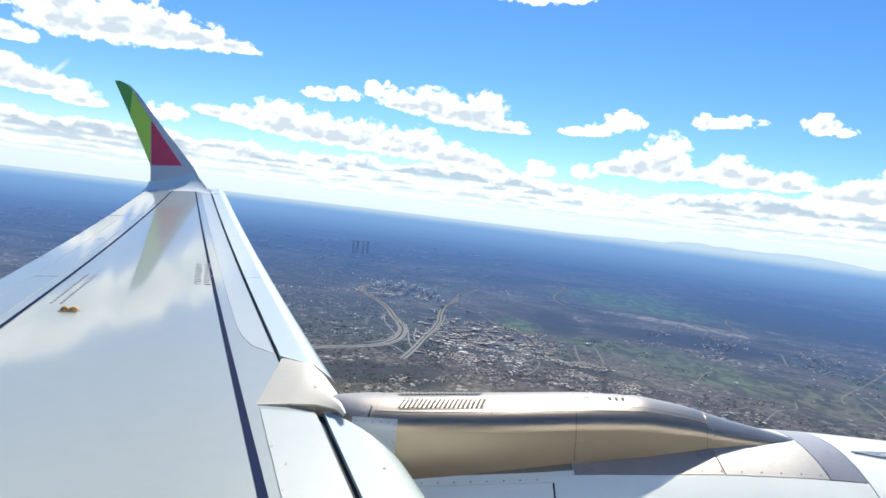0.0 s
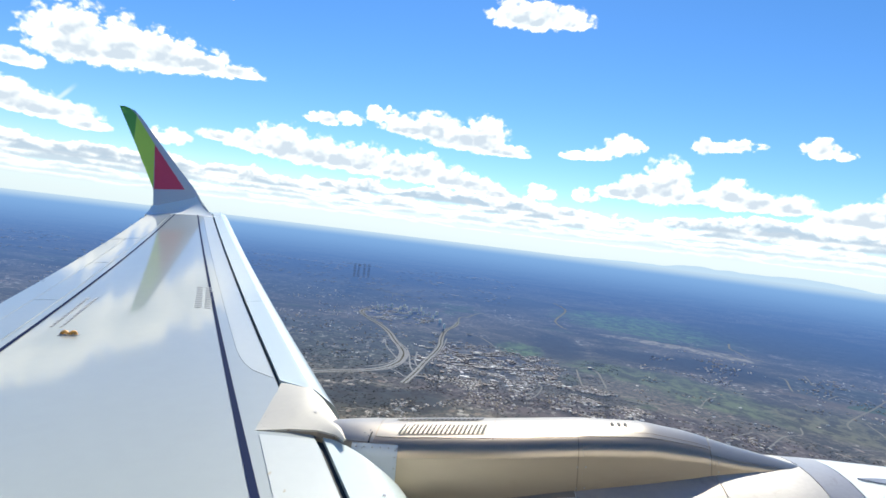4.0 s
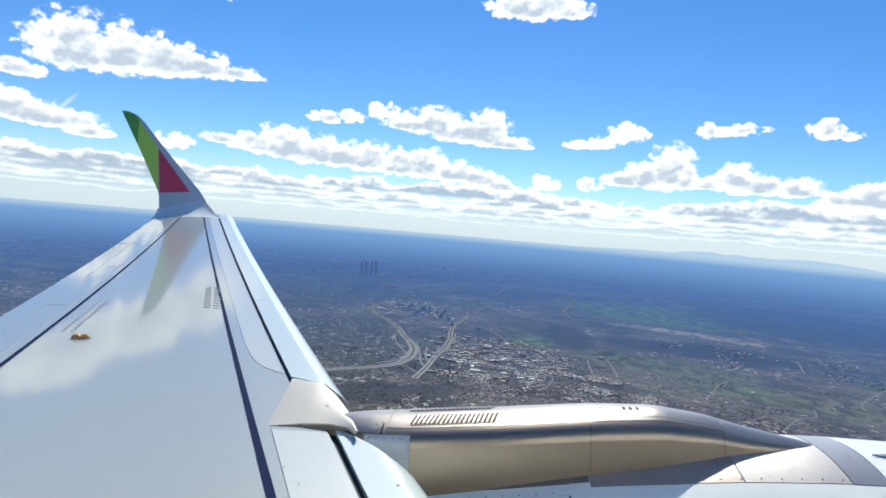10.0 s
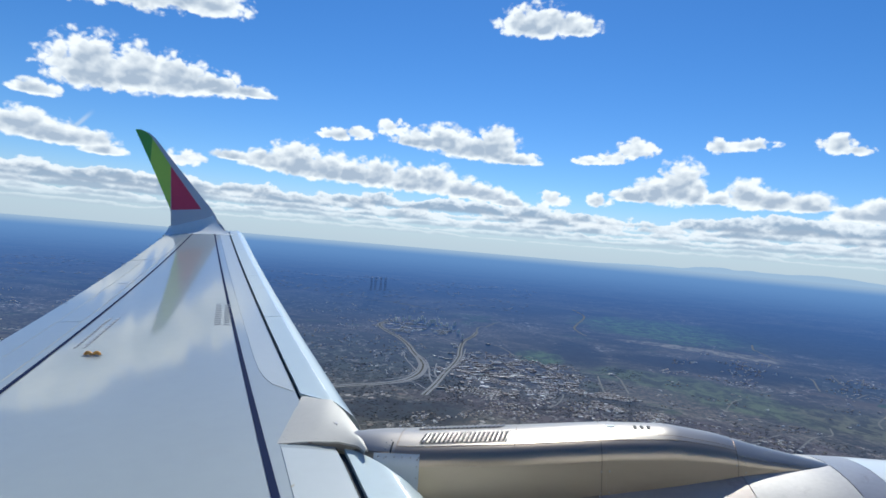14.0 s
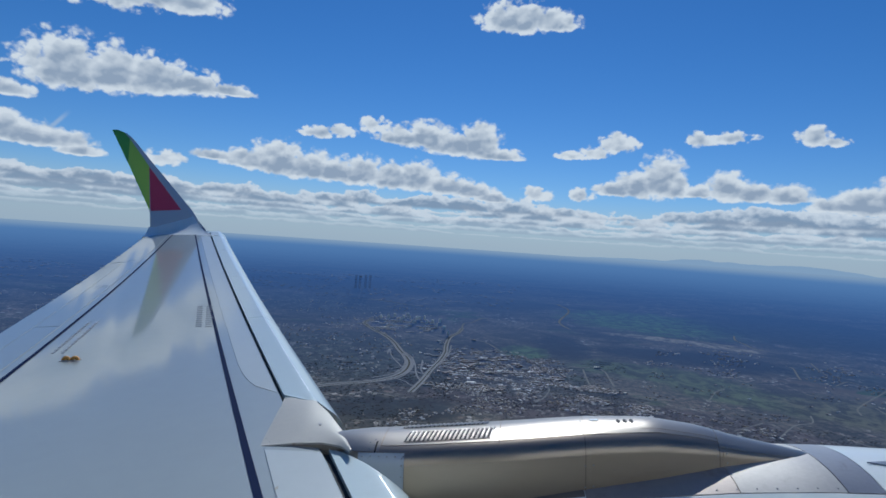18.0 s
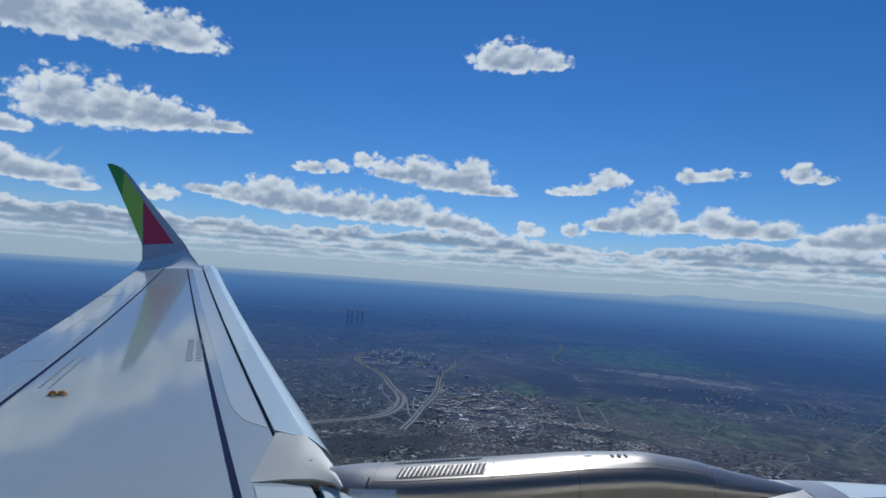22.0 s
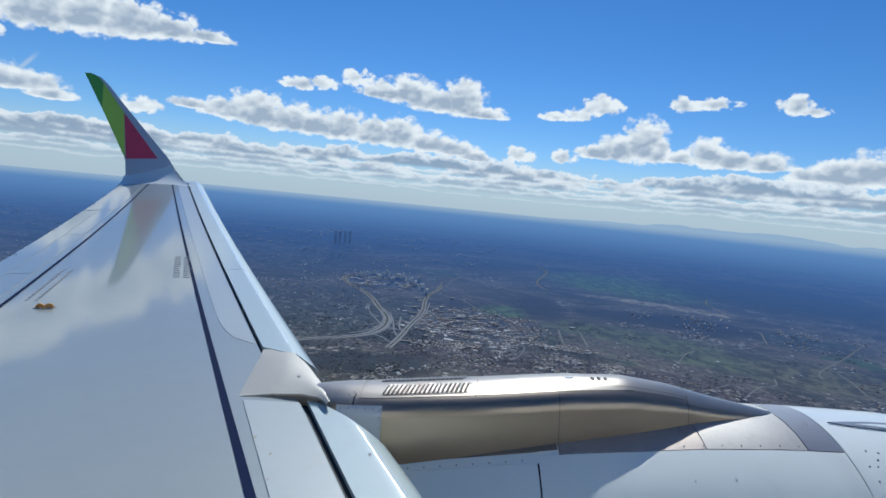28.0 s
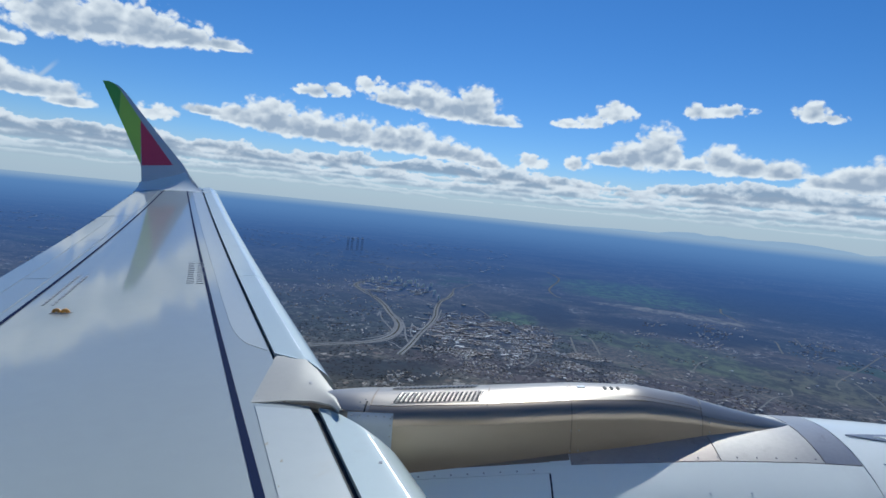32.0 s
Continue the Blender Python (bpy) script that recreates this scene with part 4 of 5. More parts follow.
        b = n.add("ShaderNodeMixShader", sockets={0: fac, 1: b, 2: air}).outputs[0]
    n.add("ShaderNodeOutputMaterial", sockets={0: b})
    return mat


terrain("ground", [1, 200, 500, 800, 1100, 1400, 1700, 2000, 2400], 3, land_material("near_land", False), "patchwork of green and brown fields seen from the air")
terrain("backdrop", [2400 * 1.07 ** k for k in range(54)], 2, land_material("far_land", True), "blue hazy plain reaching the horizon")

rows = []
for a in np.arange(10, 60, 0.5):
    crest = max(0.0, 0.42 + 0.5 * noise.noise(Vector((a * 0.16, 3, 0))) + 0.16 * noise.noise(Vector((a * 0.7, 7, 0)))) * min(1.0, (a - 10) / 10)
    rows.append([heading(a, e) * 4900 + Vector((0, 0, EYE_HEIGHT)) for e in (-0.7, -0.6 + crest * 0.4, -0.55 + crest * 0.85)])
# The ridge glows in one pale blue that stands in for haze.
far_ridge = bpy.data.materials.new("ridge_haze_glow")
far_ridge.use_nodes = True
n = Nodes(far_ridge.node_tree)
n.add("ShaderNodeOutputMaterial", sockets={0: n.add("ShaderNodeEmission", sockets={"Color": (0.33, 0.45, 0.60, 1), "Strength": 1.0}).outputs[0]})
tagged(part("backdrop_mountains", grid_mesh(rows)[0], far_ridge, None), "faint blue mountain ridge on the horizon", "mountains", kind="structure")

ROAD_CELLS = set()


def smooth_line(points, per=8):
    """Points along a Catmull-Rom line through the given ones."""
    pts = [Vector(p) for p in points]
    pts = [pts[0] * 2 - pts[1]] + pts + [pts[-1] * 2 - pts[-2]]
    out = []
    for a, b, c, d in zip(pts, pts[1:], pts[2:], pts[3:]):
        for k in range(per):
            t = k / per
            out.append(0.5 * (2 * b + (c - a) * t + (2 * a - 5 * b + 4 * c - d) * t * t + (3 * b - a - 3 * c + d) * t ** 3))
    return out + [pts[-2]]


def keep_clear(line, width):
    """Marks the plan along a road, so that no house or tree stands on it."""
    for a, b in zip(line, line[1:]):
        for t in span(0, 1, max(2, int((b - a).length / 10))):
            p = a.lerp(b, t)
            for dx in np.arange(-width, width + 1, 10):
                for dy in np.arange(-width, width + 1, 10):
                    ROAD_CELLS.add((int((p.x + dx) // 10), int((p.y + dy) // 10)))


LAND_SHIFT = Vector((-160, -60))


def polar(azimuth, d):
    return Vector((d * math.sin(radians(azimuth)), d * math.cos(radians(azimuth))))


def spot(p, up=0.0):
    """A true place on the plan, set on the land."""
    p = p + LAND_SHIFT
    d = max(1.0, p.length)
    return land(math.degrees(math.atan2(p.x, p.y)), d, up)


def scale_at(p):
    d = max(1.0, (p + LAND_SHIFT).length)
    return shrink(d) / d


def ribbon(line, width, lift, bm, offset=0.0):
    rows = []
    for k, p in enumerate(line):
        q = line[min(k + 1, len(line) - 1)] - line[max(k - 1, 0)]
        side = Vector((q.y, -q.x)).normalized()
        rows.append([spot(p + side * (offset + width * e), lift) for e in (-0.5, 0.5)])
    return grid_mesh(rows, bm=bm)[0]


def plain(name, color, vary=0.15, grain=0.05):
    return surface(name, color, 0.9, 0.0, vary, grain)


ASPHALT, CONCRETE, DIRT, VERGE, TRACK = plain("asphalt", (0.19, 0.185, 0.18)), plain("concrete_paving", (0.275, 0.285, 0.305), 0.35, 0.02), plain("dirt_track", (0.30, 0.26, 0.20)), plain("grass_verge", (0.05, 0.056, 0.04)), plain("country_road", (0.21, 0.215, 0.22), 0.35, 0.02)


def road(points, width, mat, label, lift=2.0, per=8):
    line = smooth_line(points, per)
    keep_clear(line, width * 0.7)
    bm = ribbon(line, width, lift, bmesh.new())
    return tagged(part("road", bm, mat, None), label, "road", kind="structure")


def motorway(points, label, verge=38):
    line = smooth_line(points)
    keep_clear(line, verge * 0.5)
    base = tagged(part("motorway", ribbon(line, verge, 1.0, bmesh.new()), VERGE, None), label, "road", kind="structure")
    for offset in (-0.27 * verge, 0.27 * verge):
        part("carriageway", ribbon(line, 0.34 * verge, 2.2, bmesh.new(), offset), CONCRETE, base)
    return base


def sight(azimuth, d):
    return polar(azimuth, d) - LAND_SHIFT


RING = [sight(a, d) for a, d in ((-8.0, 6340), (-8.65, 6200), (-8.94, 5986), (-8.15, 5627), (-7.04, 5319), (-6.13, 4979), (-5.53, 4647), (-4.88, 4395), (-4.55, 4184), (-4.86, 3934), (-5.87, 3741), (-7.18, 3635), (-8.74, 3560), (-10.33, 3520), (-12.65, 3443), (-14.92, 3340))]
RING += [Vector(p) for p in ((-930, 2900), (-880, 2250), (-700, 1500), (-450, 1090), (-190, 905), (60, 800), (348, 704), (612, 543), (800, 389), (900, 200), (960, -100))]
motorway(RING, "dual carriageway motorway curving round the suburb", 56)
CITY_ROAD = [sight(a, d) for a, d in ((0.21, 6039), (-0.12, 5742), (-0.88, 5416), (-1.18, 5005), (-1.22, 4688), (-1.58, 4395), (-2.07, 4169), (-2.55, 3967), (-3.02, 3753), (-3.6, 3557), (-4.28, 3379))]
motorway(CITY_ROAD, "straight motorway through the town", 44)
SLIPS = (((-5.31, 4633), (-4.39, 4395), (-4.0, 4143), (-3.87, 3895), (-3.54, 3708), (-3.11, 3705)), ((-6.24, 3717), (-5.03, 3638), (-4.29, 3541), (-3.79, 3511)), ((-2.45, 4008), (-3.27, 3859), (-4.06, 3957), (-4.69, 3904)), ((-6.66, 4466), (-6.49, 4656), (-6.21, 4371), (-5.15, 4012)),
         ((-5.2, 4500), (-4.2, 4250), (-4.3, 4000), (-4.9, 3800), (-6.0, 3660), (-7.6, 3580)), ((-5.75, 4647), (-5.2, 4400), (-4.95, 4184), (-5.3, 3950), (-6.3, 3790), (-8.0, 3680)), ((-3.3, 4300), (-3.4, 4000), (-3.1, 3850), (-2.6, 3780)), ((-0.7, 5000), (-0.85, 4688), (-1.2, 4395), (-1.75, 4169)))
for pts in SLIPS:
    road([sight(a, d) for a, d in pts], 10, CONCRETE, "pale curving slip road of the motorway junction", 2.6)
LANES = (
    (((0.21, 6039), (0.32, 6394), (1.11, 6560), (1.98, 6949), (2.68, 6969)), 16), (((1.12, 5379), (2.38, 5301), (3.22, 5113), (4.36, 4803), (5.74, 4633), (7.35, 4606), (9.21, 4575), (11.31, 4544), (12.58, 4624), (13.48, 4505), (13.84, 4335), (14.45, 4029)), 13),
    (((11.58, 4492), (12.06, 4114), (12.31, 3984)), 12), (((8.84, 9584), (9.94, 8721), (9.26, 7525), (9.19, 7166), (9.75, 6811), (10.29, 6679)), 24), (((-10.52, 8301), (-7.88, 8259), (-5.2, 7881)), 34), (((-5.56, 6172), (-3.96, 6172), (-1.76, 5883)), 14),
    (((23.89, 7730), (24.02, 7308), (24.62, 7103), (25.54, 6773), (26.62, 6735)), 20), (((18.42, 6744), (20.78, 6850), (22.64, 6811), (24.92, 6498)), 14), (((27.81, 5898), (28.37, 5812), (28.72, 5485), (28.97, 5290)), 14), (((29.3, 4740), (29.92, 4716), (30.52, 4716)), 14),
    (((31.38, 5272), (32.1, 5536), (32.88, 5472), (33.63, 5441)), 12), (((35.35, 6009), (34.4, 5284), (33.74, 4958), (32.91, 4544), (33.16, 4347)), 12), (((34.0, 4665), (35.17, 4416), (36.15, 4151)), 12), (((22.33, 4001), (22.78, 4299), (23.47, 4454)), 10),
    (((27.9, 3461), (28.81, 3756), (29.99, 3901), (29.84, 4075)), 9), (((29.6, 6277), (30.27, 5855), (30.82, 5708)), 12), (((8.39, 3818), (8.69, 3720), (8.25, 3514), (7.51, 3394)), 9), (((24.43, 3399), (25.69, 3560), (26.51, 3679)), 9), (((-20.0, 4200), (-13.0, 4700), (-9.0, 4650), (-6.0, 4700)), 8))
for pts, wide in LANES:
    road([sight(a, d) for a, d in pts], wide, TRACK, "pale country road between fields and houses")


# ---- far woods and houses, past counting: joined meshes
def haze_blend(mat, amount):
    """Stands in for haze on far things: part-transparent, so the glowing backdrop shows through."""
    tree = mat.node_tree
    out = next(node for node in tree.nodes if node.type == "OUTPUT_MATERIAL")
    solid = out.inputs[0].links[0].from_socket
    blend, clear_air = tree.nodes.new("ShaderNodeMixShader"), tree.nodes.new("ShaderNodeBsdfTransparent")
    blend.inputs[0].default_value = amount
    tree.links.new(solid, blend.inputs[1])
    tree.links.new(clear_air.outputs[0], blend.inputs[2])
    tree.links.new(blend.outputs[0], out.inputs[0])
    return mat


def town_material(name, walls, roofs, air=0.4, dark=0.84):
    """Random tone for each house, from two colours."""
    mat = bpy.data.materials.new(name)
    mat.use_nodes = True
    n = Nodes(mat.node_tree)
    pick = n.add("ShaderNodeNewGeometry").outputs["Random Per Island"]
    tone = n.mix(pick, walls, roofs)
    tone = n.mix(n.math("GREATER_THAN", n.math("FRACT", n.math("MULTIPLY", pick, 17.3)), dark), tone, (0.8, 0.79, 0.77))
    b = n.add("ShaderNodeBsdfPrincipled", sockets={"Base Color": tone, "Roughness": 0.8})
    n.add("ShaderNodeOutputMaterial", sockets={0: b.outputs[0]})
    return haze_blend(mat, air)


def sample(rng, a0, a1, d0, d1, grain, keep, salt, patch=None):
    """A place in the sector, in clusters of about grain metres."""
    while True:
        a, d = rng.uniform(a0, a1), math.sqrt(rng.uniform(d0 * d0, d1 * d1))
        p = polar(a, d)
        if patch and ((a - patch[0]) / patch[1]) ** 2 + ((d - patch[2]) / patch[3]) ** 2 + 0.9 * noise.noise(Vector((p.x / 600, p.y / 600, 40))) > rng.uniform(0.55, 1.25):
            continue
        if (int(p.x // 10), int(p.y // 10)) not in ROAD_CELLS and noise.noise(Vector((p.x / grain, p.y / grain, salt))) > keep:
            return p


def scatter(name, places, shape, mat, label, category):
    verts, faces = [], []
    for p, dims, turn in places:
        s, base = scale_at(p), len(verts)
        at = spot(p)
        c, k = math.cos(turn), math.sin(turn)
        for x, y, z in shape[0]:
            x, y, z = x * dims[0] * s, y * dims[1] * s, z * dims[2] * s
            verts.append((at.x + c * x - k * y, at.y + k * x + c * y, at.z + z))
        faces.extend([tuple(base + i for i in f) for f in shape[1]])
    mesh = bpy.data.meshes.new(name)
    mesh.from_pydata(verts, [], faces)
    mesh.materials.append(mat)
    return tagged(new(name, mesh), label, category, kind="stuff")


HOUSE = ([(-.5, -.5, -.4), (.5, -.5, -.4), (.5, .5, -.4), (-.5, .5, -.4), (-.5, -.5, .65), (.5, -.5, .65), (.5, .5, .65), (-.5, .5, .65), (-.5, 0, 1), (.5, 0, 1)],
         [(0, 1, 5, 4), (1, 2, 6, 9, 5), (2, 3, 7, 6), (3, 0, 4, 8, 7), (4, 5, 9, 8), (6, 7, 8, 9)])
BLOCK = ([(-.5, -.5, -.4), (.5, -.5, -.4), (.5, .5, -.4), (-.5, .5, -.4), (-.5, -.5, 1), (.5, -.5, 1), (.5, .5, 1), (-.5, .5, 1)],
         [(0, 1, 5, 4), (1, 2, 6, 5), (2, 3, 7, 6), (3, 0, 4, 7), (4, 5, 6, 7)])
CROWN = ([(.5, 0, .3), (.16, .48, .42), (-.4, .3, .3), (-.42, -.28, .4), (.14, -.5, .3), (.1, .05, 1), (.3, .2, .8), (-.2, -.2, .86), (0, 0, -.2)],
         [(0, 1, 6), (1, 5, 6), (0, 6, 5), (1, 2, 5), (2, 7, 5), (2, 3, 7), (3, 4, 7), (7, 4, 5), (4, 0, 5), (1, 0, 8), (2, 1, 8), (3, 2, 8), (4, 3, 8), (0, 4, 8)])
rng = random.Random(4)


def street_row(p, turn=0.25, gap=46.0):
    """Draws a house to the nearest street of the town."""
    c, k = math.cos(turn), math.sin(turn)
    u, v = c * p.x + k * p.y, -k * p.x + c * p.y
    v = round(v / gap) * gap + (11 if u % 20 < 10 else -11)
    return Vector((c * u - k * v, k * u + c * v))


def lots(count, a0, a1, d0, d1, grain, keep, salt, wide, deep, tall, turns, patch=None):
    return [(sample(rng, a0, a1, d0, d1, grain, keep, salt, patch), (rng.uniform(*wide), rng.uniform(*deep), rng.uniform(*tall)), rng.choice(turns) + rng.uniform(-.2, .2)) for _ in range(count)]


villas = lots(700, -44, -4, 2500, 5400, 300, 0.0, 3, (9, 16), (8, 12), (4, 7), (0.4, 1.97))
villas += lots(1500, -3, 30, 2700, 3700, 240, 0.08, 8, (8, 17), (7, 11), (3, 4.5), (0.1, 1.67))
villas += lots(500, 19, 44, 3200, 6200, 330, 0.22, 5, (9, 18), (8, 12), (4, 6), (0.1, 1.0, 2.0))
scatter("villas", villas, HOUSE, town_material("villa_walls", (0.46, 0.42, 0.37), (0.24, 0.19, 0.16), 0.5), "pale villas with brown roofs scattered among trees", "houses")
blocks = lots(2600, -1.5, 14, 3300, 5500, 170, -0.05, 1, (7, 20), (7, 13), (1.5, 3), (0.25, 1.82), (5.2, 6.2, 4250, 850))
blocks = [(street_row(p), dims, turn) for p, dims, turn in blocks]
blocks += lots(150, 0, 12, 3500, 4900, 150, 0.0, 11, (24, 60), (14, 26), (3, 6), (0.25, 1.82), (5.5, 5.5, 4150, 620))
blocks += lots(500, 9, 20, 3350, 4150, 220, 0.05, 12, (9, 24), (8, 14), (3, 5), (0.25, 1.82), (14.5, 5.0, 3700, 380))
far_villas = lots(700, -44, -1.5, 3600, 7800, 350, 0.1, 3, (9, 18), (8, 13), (3, 5), (0.4, 1.97))
far_villas += lots(280, 18, 44, 3400, 6600, 300, 0.25, 5, (10, 26), (8, 12), (3, 5), (0.4, 1.97))
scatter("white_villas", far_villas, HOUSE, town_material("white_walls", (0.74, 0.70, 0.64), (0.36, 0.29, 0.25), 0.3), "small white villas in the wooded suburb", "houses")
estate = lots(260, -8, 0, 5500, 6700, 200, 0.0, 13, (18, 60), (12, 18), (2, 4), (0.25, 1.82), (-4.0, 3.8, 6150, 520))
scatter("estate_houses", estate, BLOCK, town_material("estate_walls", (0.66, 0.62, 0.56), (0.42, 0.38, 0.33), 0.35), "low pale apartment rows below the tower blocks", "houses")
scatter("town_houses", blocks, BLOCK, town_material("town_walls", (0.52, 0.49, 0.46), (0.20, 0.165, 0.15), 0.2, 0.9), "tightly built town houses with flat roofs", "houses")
city = lots(900, -42, 6, 7800, 13500, 900, 0.0, 2, (26, 70), (20, 44), (3, 8), (0.3, 1.2, 2.5))
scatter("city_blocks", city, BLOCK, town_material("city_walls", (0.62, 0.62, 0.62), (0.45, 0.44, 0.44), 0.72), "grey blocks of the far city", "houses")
trees = lots(3500, -44, 1, 2350, 4200, 260, -0.25, 6, (8, 18), (8, 18), (2, 4), (0, 2, 4))
trees += lots(3500, -4, 44, 2350, 3900, 220, -0.1, 7, (6, 14), (6, 14), (2, 4), (0, 2, 4))
trees += lots(1500, 1, 17, 3300, 5000, 300, -0.1, 4, (6, 12), (6, 12), (3, 5), (0, 2, 4))


def leaf_material(name, a, b):
    mat = bpy.data.materials.new(name)
    mat.use_nodes = True
    n = Nodes(mat.node_tree)
    tone = n.mix(n.add("ShaderNodeNewGeometry").outputs["Random Per Island"], a, b)
    leaf = n.add("ShaderNodeBsdfDiffuse", sockets={"Color": tone}).outputs[0]
    thin = n.add("ShaderNodeBsdfTranslucent", sockets={"Color": tone}).outputs[0]
    n.add("ShaderNodeOutputMaterial", sockets={0: n.add("ShaderNodeMixShader", sockets={0: 0.5, 1: leaf, 2: thin}).outputs[0]})
    return mat


scatter("woodland", trees, CROWN, haze_blend(leaf_material("far_leaves", (0.03, 0.042, 0.03), (0.075, 0.085, 0.055)), 0.55), "dark evergreen trees between the houses", "trees")

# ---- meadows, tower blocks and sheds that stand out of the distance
MEADOW, PLOUGH, FALLOW, WHEAT, SOIL_AND_SHADE = plain("meadow_grass", (0.07, 0.09, 0.05)), plain("ploughed_soil", (0.13, 0.085, 0.06)), plain("fallow_field", (0.15, 0.13, 0.085)), plain("green_wheat", (0.04, 0.11, 0.015)), plain("soil_and_shade", (0.06, 0.05, 0.04))


def set_on(ob, p, turn=0.0, up=0.0):
    """Stands a thing on the land at a true place, at the scale of that place."""
    ob.matrix_world = Matrix.Translation(spot(p, up)) @ Matrix.Rotation(turn, 4, "Z") @ Matrix.Scale(scale_at(p), 4)
    return ob


def box(w, d, z0, z1, bm=None, x=0.0, y=0.0):
    bm = bm or bmesh.new()
    made = bmesh.ops.create_cube(bm, size=1, matrix=Matrix.Translation((x, y, (z0 + z1) / 2)) @ Matrix.Diagonal((w, d, z1 - z0, 1)))
    return bm


TOWER_GLASS = haze_blend(surface("hazy_tower_glass", (0.05, 0.08, 0.15), 0.6, 0.0, 0.1, 0.1), 0.86)
# Window colour paled and part-transparent, haze put into the material.
FAR_GLASS = haze_blend(surface("hazed_glazing", (0.6, 0.6, 0.6), 0.4, 0.0, 0.1, 0.1), 0.45)
HAZY_ROOF = plain("pale_flat_roof", (0.7, 0.68, 0.65))
WALL_BRIGHT = plain("bright_render", (0.92, 0.86, 0.76))
WALL_PALE, ROOF_GREY, ROOF_WHITE, GLASS_DARK, ROOF_TILE = plain("pale_render", (0.38, 0.36, 0.33)), plain("grey_roof", (0.22, 0.22, 0.22)), plain("white_sheet_roof", (0.60, 0.60, 0.59)), surface("dark_glazing", (0.03, 0.04, 0.055), 0.2, 0.0, 0.1, 0.1), plain("clay_tiles", (0.25, 0.11, 0.07))


def tower_block(w, d, h, wall, label, name="apartment_block", category="building", glass=None, roofing=None, gap=6.0):
    """A slab of flats: walls, a flat roof with a lift house, and bands of windows."""
    top = tagged(new(name), label, category)
    part("wall", box(w, d, -6, h), wall, top)
    roof = part("roof", box(w + 1, d + 1, h + 0.05, h + 1.2), roofing or HAZY_ROOF, top)
    part("lift_house", box(w * 0.25, d * 0.5, h + 1.25, h + 4.5), wall, roof)
    for k in range(int(h / gap)):
        part("window_band", box(w * 0.9, d + 0.5, 3 + gap * k, 3 + gap * (k + 0.37)), glass or FAR_GLASS, top)
    return top


master = tower_block(26, 18, 34, WALL_BRIGHT, "pale slab of flats with a flat roof", "apartment_block")
tagged(master, group="tower blocks by the motorway")
SPOTS = [(-7.46, 6428), (-6.77, 6437), (-5.34, 6507), (-4.75, 6507), (-4.1, 6463), (-3.83, 6489), (-3.16, 6269), (-2.62, 6269), (-1.49, 5869), (-1.07, 5568), (-6.2, 6620), (-5.0, 6700), (-3.4, 6600), (-5.6, 6250), (-4.4, 6180), (-2.2, 6050), (-1.9, 6400)]
for k, (a, d) in enumerate(SPOTS):
    ob = master if k == 0 else copy_thing(master, Matrix.Identity(4))
    set_on(ob, sight(a, d), 0.3 + 1.2 * (k % 3 == 0))
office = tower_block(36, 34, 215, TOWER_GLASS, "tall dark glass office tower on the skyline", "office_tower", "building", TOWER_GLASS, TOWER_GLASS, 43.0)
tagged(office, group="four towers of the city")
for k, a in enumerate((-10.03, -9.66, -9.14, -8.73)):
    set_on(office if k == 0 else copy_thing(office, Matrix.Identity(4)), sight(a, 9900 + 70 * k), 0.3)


def shed(w, d, h, roof, label):
    top = tagged(new("warehouse"), label, "warehouse", "sheds of the industrial estate")
    part("wall", box(w, d, -3, h), WALL_PALE, top)
    bm = bmesh.new()
    bays = 3
    rows = []
    for k in range(bays * 2 + 1):
        x = -w / 2 + w * k / (bays * 2)
        rows.append([Vector((x, y, h + (0.1 if k % 2 == 0 else 2.2))) for y in (-d / 2, d / 2)] + [Vector((x, y, h - 0.5 + 0.52)) for y in (d / 2, -d / 2)])
    part("roof", capped(rows), roof, top)
    part("loading_door", box(w * 0.12, 0.6, 0, h * 0.6, y=-d / 2 - 0.3), GLASS_DARK, top)
    return top


sheds = [shed(46, 28, 2.6, ROOF_WHITE, "white-roofed warehouse among town streets"), shed(56, 34, 3, ROOF_GREY, "grey-roofed warehouse among town streets"), shed(38, 20, 2.6, ROOF_WHITE, "small white-roofed shed in the industrial estate")]
used = [False] * 3
WHITE_SHEDS = ((6.75, 3658), (-2.74, 3579), (-0.02, 4207), (0.57, 4877), (1.34, 5391), (7.56, 3914), (5.93, 4001), (4.56, 4089), (3.18, 4180), (7.75, 4140), (6.38, 4268), (-1.64, 5124), (0.06, 4749), (2.28, 4500), (4.0, 4539), (10.74, 3872), (8.31, 4036), (4.14, 3729), (12.83, 4642), (1.9, 4300),
               (-3.58, 4584), (-2.92, 4539), (-2.26, 4500), (-2.59, 4114), (-3.1, 4022), (-1.99, 4749), (-1.63, 5064), (-1.87, 5197), (-4.74, 5986), (-3.93, 5964), (-3.12, 5942), (-2.41, 5920))
for k in range(54):
    if k < 32:
        p, turn = sight(*WHITE_SHEDS[k]), (0.25 if k % 4 else 1.82)
    else:
        j = k - 32
        p, turn = Vector((470 + 62 * (j % 8) + 14 * (j // 8), 960 - 24 * (j % 8) + 95 * (j // 8))), -0.35 + (0 if j % 3 else 1.57)
    kind = sheds[k % 3]
    set_on(kind if not used[k % 3] else copy_thing(kind, Matrix.Identity(4)), p, turn)
    used[k % 3] = True

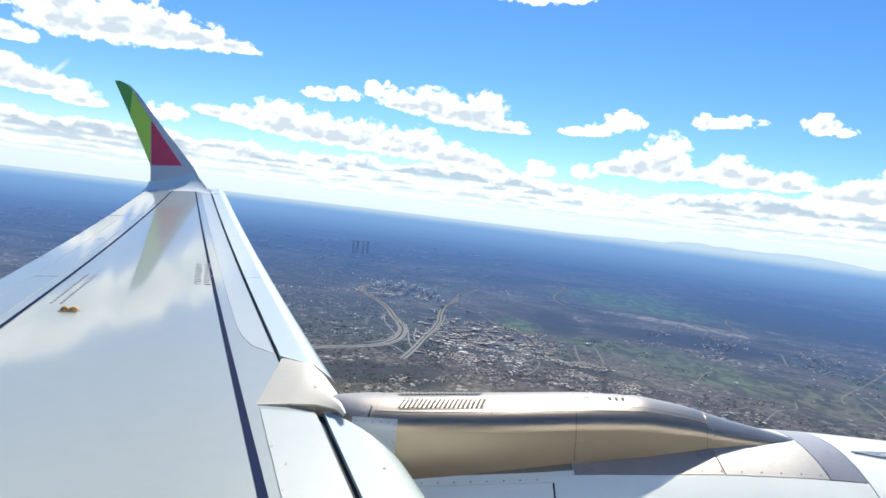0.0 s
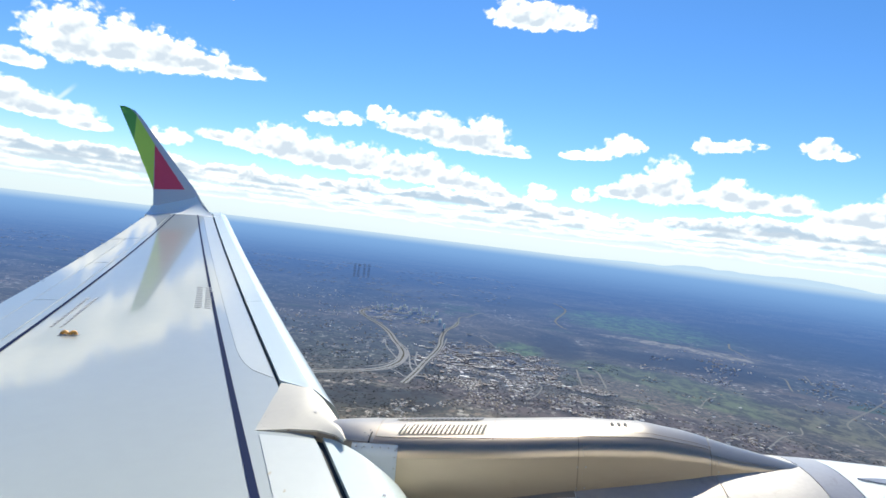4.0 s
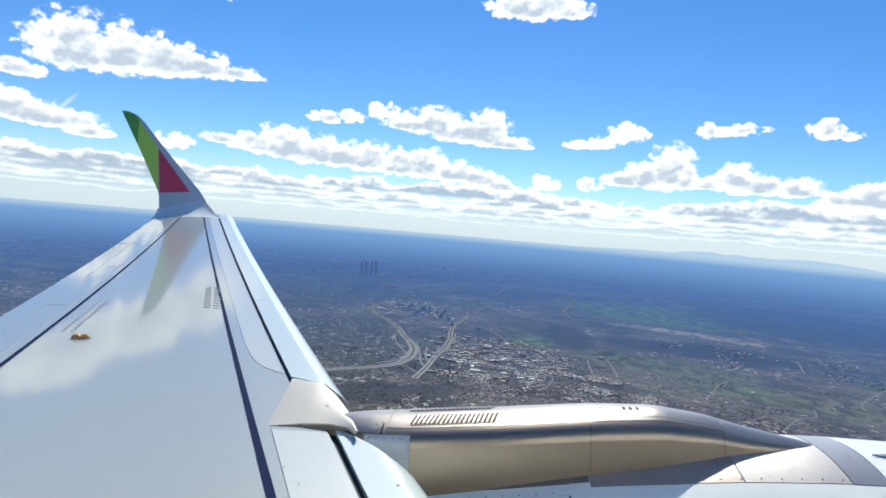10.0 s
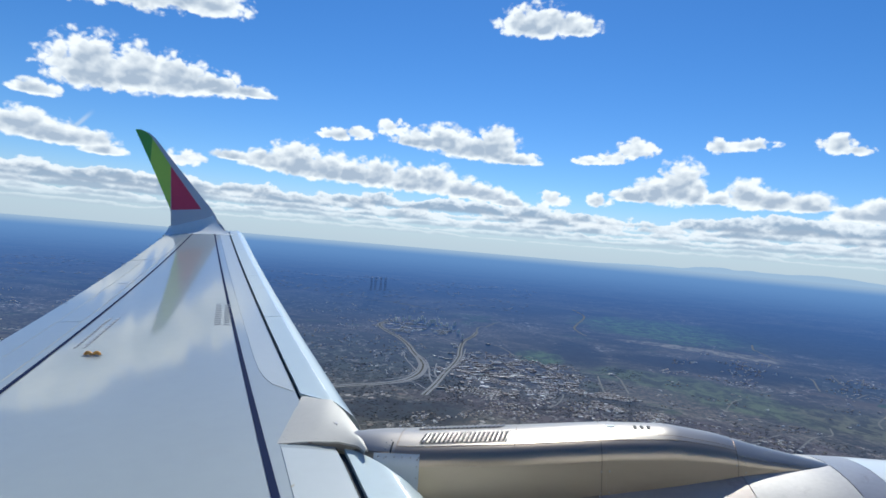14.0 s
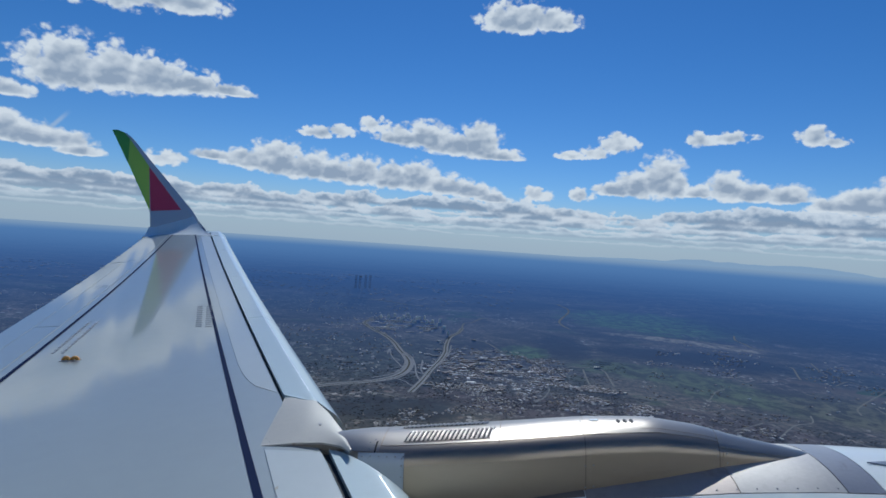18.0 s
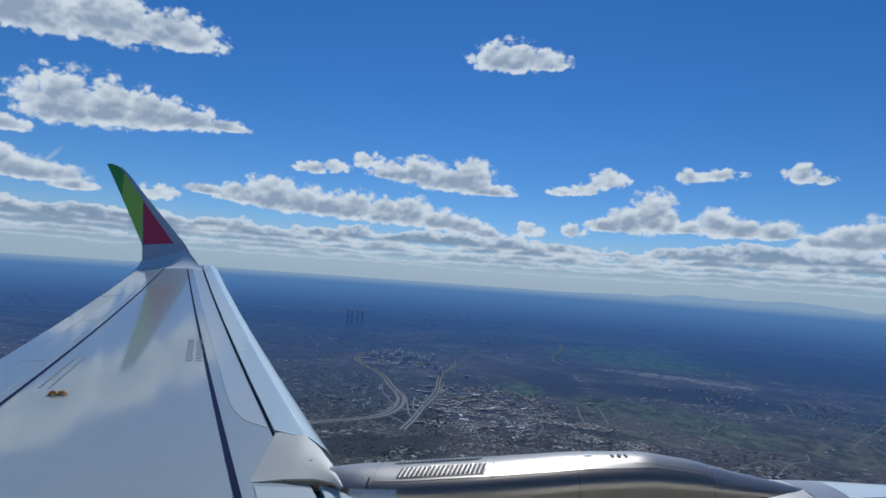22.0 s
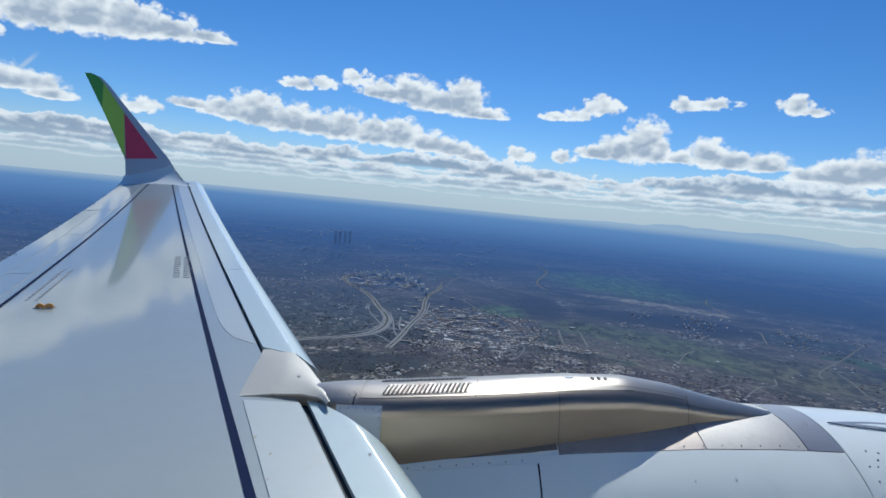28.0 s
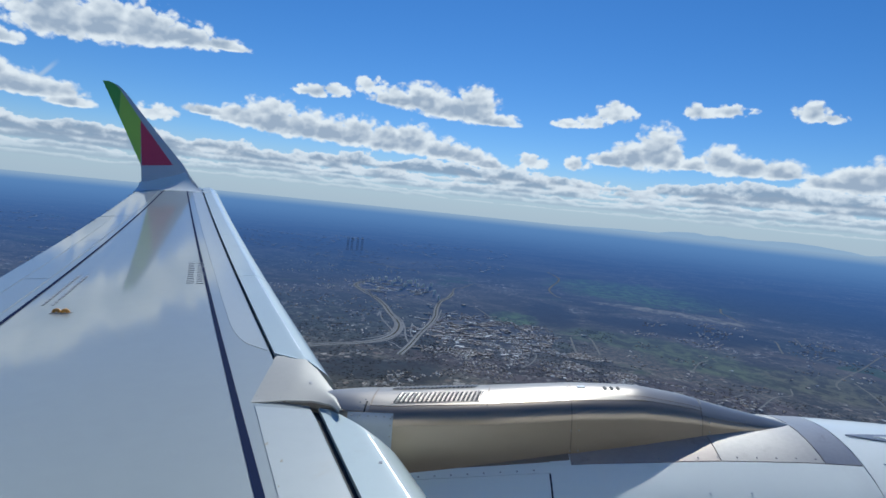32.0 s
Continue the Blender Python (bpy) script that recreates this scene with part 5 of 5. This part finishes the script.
# ---- the farmland straight below: fields, tracks, a plantation, a farm and a shopping centre
def field(mat, label, *corners):
    """One field, a thin flat plot on the ground."""
    rows = []
    a, b, c, d = [Vector(p) for p in corners]
    for f in span(0, 1, 6):
        rows.append([Vector((*(a.lerp(d, f)).lerp(b.lerp(c, f), g), 0.5 + 0.02 * len(FIELDS))) for g in span(0, 1, 6)])
    ob = tagged(part("field", grid_mesh(rows)[0], mat, None), label, "field", kind="structure")
    FIELDS.append(ob)


FIELDS = []
field(FALLOW, "dry pale fallow field", (-640, -300), (-540, -120), (-188, -614), (-330, -760))
field(PLOUGH, "narrow strip of ploughed brown soil", (-539, -123), (-486, -86), (-120, -591), (-188, -614))
field(FALLOW, "grey-green fallow field", (-482, -65), (-373, 124), (76, -342), (-119, -560))
field(PLOUGH, "ploughed brown field by the track", (-365, 130), (-320, 180), (130, -250), (80, -338))
field(WHEAT, "bright green wheat field", (-191, 144), (-75, 387), (162, -188), (126, -252))
field(WHEAT, "wide green field beside the track", (20, 494), (307, 542), (327, 330), (101, 81))
field(MEADOW, "yellow-green field by the motorway", (330, 293), (544, 298), (530, 600), (320, 560))
field(PLOUGH, "reddish brown field", (110, -260), (330, -120), (300, -420), (60, -520))
field(WHEAT, "dark green field below the engine", (340, 270), (570, 280), (560, -150), (330, -110))
# Cloud shade over this plot is painted in as the darker soil colour.
field(SOIL_AND_SHADE, "ploughed land with cloud shade put into its dark colour", (-978, 198), (-871, 610), (-200, 880), (-119, 640))
field(SOIL_AND_SHADE, "dark brown field round the plantation", (-900, 100), (-470, 220), (-470, -20), (-640, -250))
field(WHEAT, "green field at the bend of the motorway", (-860, 640), (-1200, 1300), (-760, 1350), (-250, 930))
field(WHEAT, "green field past the country road", (-1240, 560), (-1500, 1000), (-1900, 700), (-1500, 300))
field(PLOUGH, "brown field past the country road", (-1100, 300), (-1260, 540), (-1520, 280), (-1300, 60))
for pts, wide in ((((-635, -277), (-551, -105), (-461, 21), (-428, 164), (-321, 297), (-254, 422), (-99, 620)), 8), (((9, 664), (18, 372), (32, 111), (7, -119), (-23, -311), (-74, -466), (-102, -604)), 6), (((600, 414), (585, 170), (601, 34), (565, -151), (563, -239), (587, -305)), 6), (((-1409, 1072), (-1230, 568), (-1086, 342), (-1028, 128), (-980, -52)), 8)):
    road([Vector(p) for p in pts], wide, DIRT, "pale unpaved farm track winding between fields", 1.4)
mall = tagged(new("shopping_centre"), "long flat-roofed shopping centre beside the motorway", "building")
part("wall", box(330, 120, -2, 14), WALL_PALE, mall)
mall_roof = part("roof", box(333, 123, 14.05, 15.5), ROOF_GREY, mall)
for k in range(14):
    part("roof_unit", box(12, 8, 15.55, 18.5, x=-140 + 21 * k, y=-30 + 55 * (k % 2)), ROOF_WHITE, mall_roof)
part("entrance_glass", box(40, 1.2, 0, 10, y=-60.7), GLASS_DARK, mall)
set_on(mall, Vector((110, 1330)), -0.33)
lot_bm = box(380, 130, 0.6, 1.3)
lot = tagged(part("car_park", lot_bm, ASPHALT, None), "grey car park full of parked cars", "car park", kind="structure")
set_on(lot, Vector((60, 1195)), -0.33)
cars = []
for row in range(8):
    for k in range(60):
        if rng.random() < 0.8:
            x, y = -175 + 5.9 * k, -52 + 15 * row
            c, q = math.cos(-0.33), math.sin(-0.33)
            cars.append((Vector((60 + c * x - q * y, 1195 + q * x + c * y)), (2.0, 4.4, 2.9), -0.33))
CAR = ([(-.5, -.5, .45), (.5, -.5, .45), (.5, .5, .45), (-.5, .5, .45), (-.5, -.5, .75), (.5, -.5, .75), (.5, .5, .75), (-.5, .5, .75), (-.4, -.25, 1), (.4, -.25, 1), (.4, .3, 1), (-.4, .3, 1)],
       [(0, 1, 5, 4), (1, 2, 6, 5), (2, 3, 7, 6), (3, 0, 4, 7), (4, 5, 9, 8), (5, 6, 10, 9), (6, 7, 11, 10), (7, 4, 8, 11), (8, 9, 10, 11)])
scatter("parked_cars", cars, CAR, town_material("car_paint", (0.5, 0.5, 0.5), (0.08, 0.08, 0.1), 0.0), "rows of parked cars in many colours", "cars")
poplars = []
for i in range(34):
    for k in range(15):
        if k in (9, 10):
            continue
        f, g = i / 33, k / 14
        p = Vector((-701, 59)).lerp(Vector((-571, -113)), f).lerp(Vector((-640, 195)).lerp(Vector((-484, -32)), f), g)
        poplars.append((p + Vector((rng.uniform(-2, 2), rng.uniform(-2, 2))), (6, 6, rng.uniform(9, 13)), rng.uniform(0, 6)))
scatter("poplar_plantation", poplars, CROWN, leaf_material("poplar_leaves", (0.016, 0.03, 0.016), (0.03, 0.045, 0.024)), "dark rectangular plantation of poplars split by a ride", "trees")
farm = None
for k, (x, y, turn) in enumerate(((-333, 236, 0.2), (-300, 222, 0.2), (-279, 194, 1.7), (-318, 204, 1.7), (-296, 250, 0.3))):
    if farm is None:
        farm = tagged(new("farmhouse"), "low farmhouse with a red tiled roof", "house", "buildings of the farm")
        part("wall", box(24, 9, -1, 5), WALL_PALE, farm)
        rows = [[Vector((x0, -5, 5.02)), Vector((x0, 0, 7.6)), Vector((x0, 5, 5.02)), Vector((x0, 0, 5.01))] for x0 in (-12.6, 12.6)]
        part("roof", capped(rows), ROOF_TILE, farm)
        part("door", box(1.6, 0.3, 0, 2.2, y=-4.62), GLASS_DARK, farm)
        set_on(farm, Vector((x, y)), turn)
    else:
        set_on(copy_thing(farm, Matrix.Identity(4)), Vector((x, y)), turn)
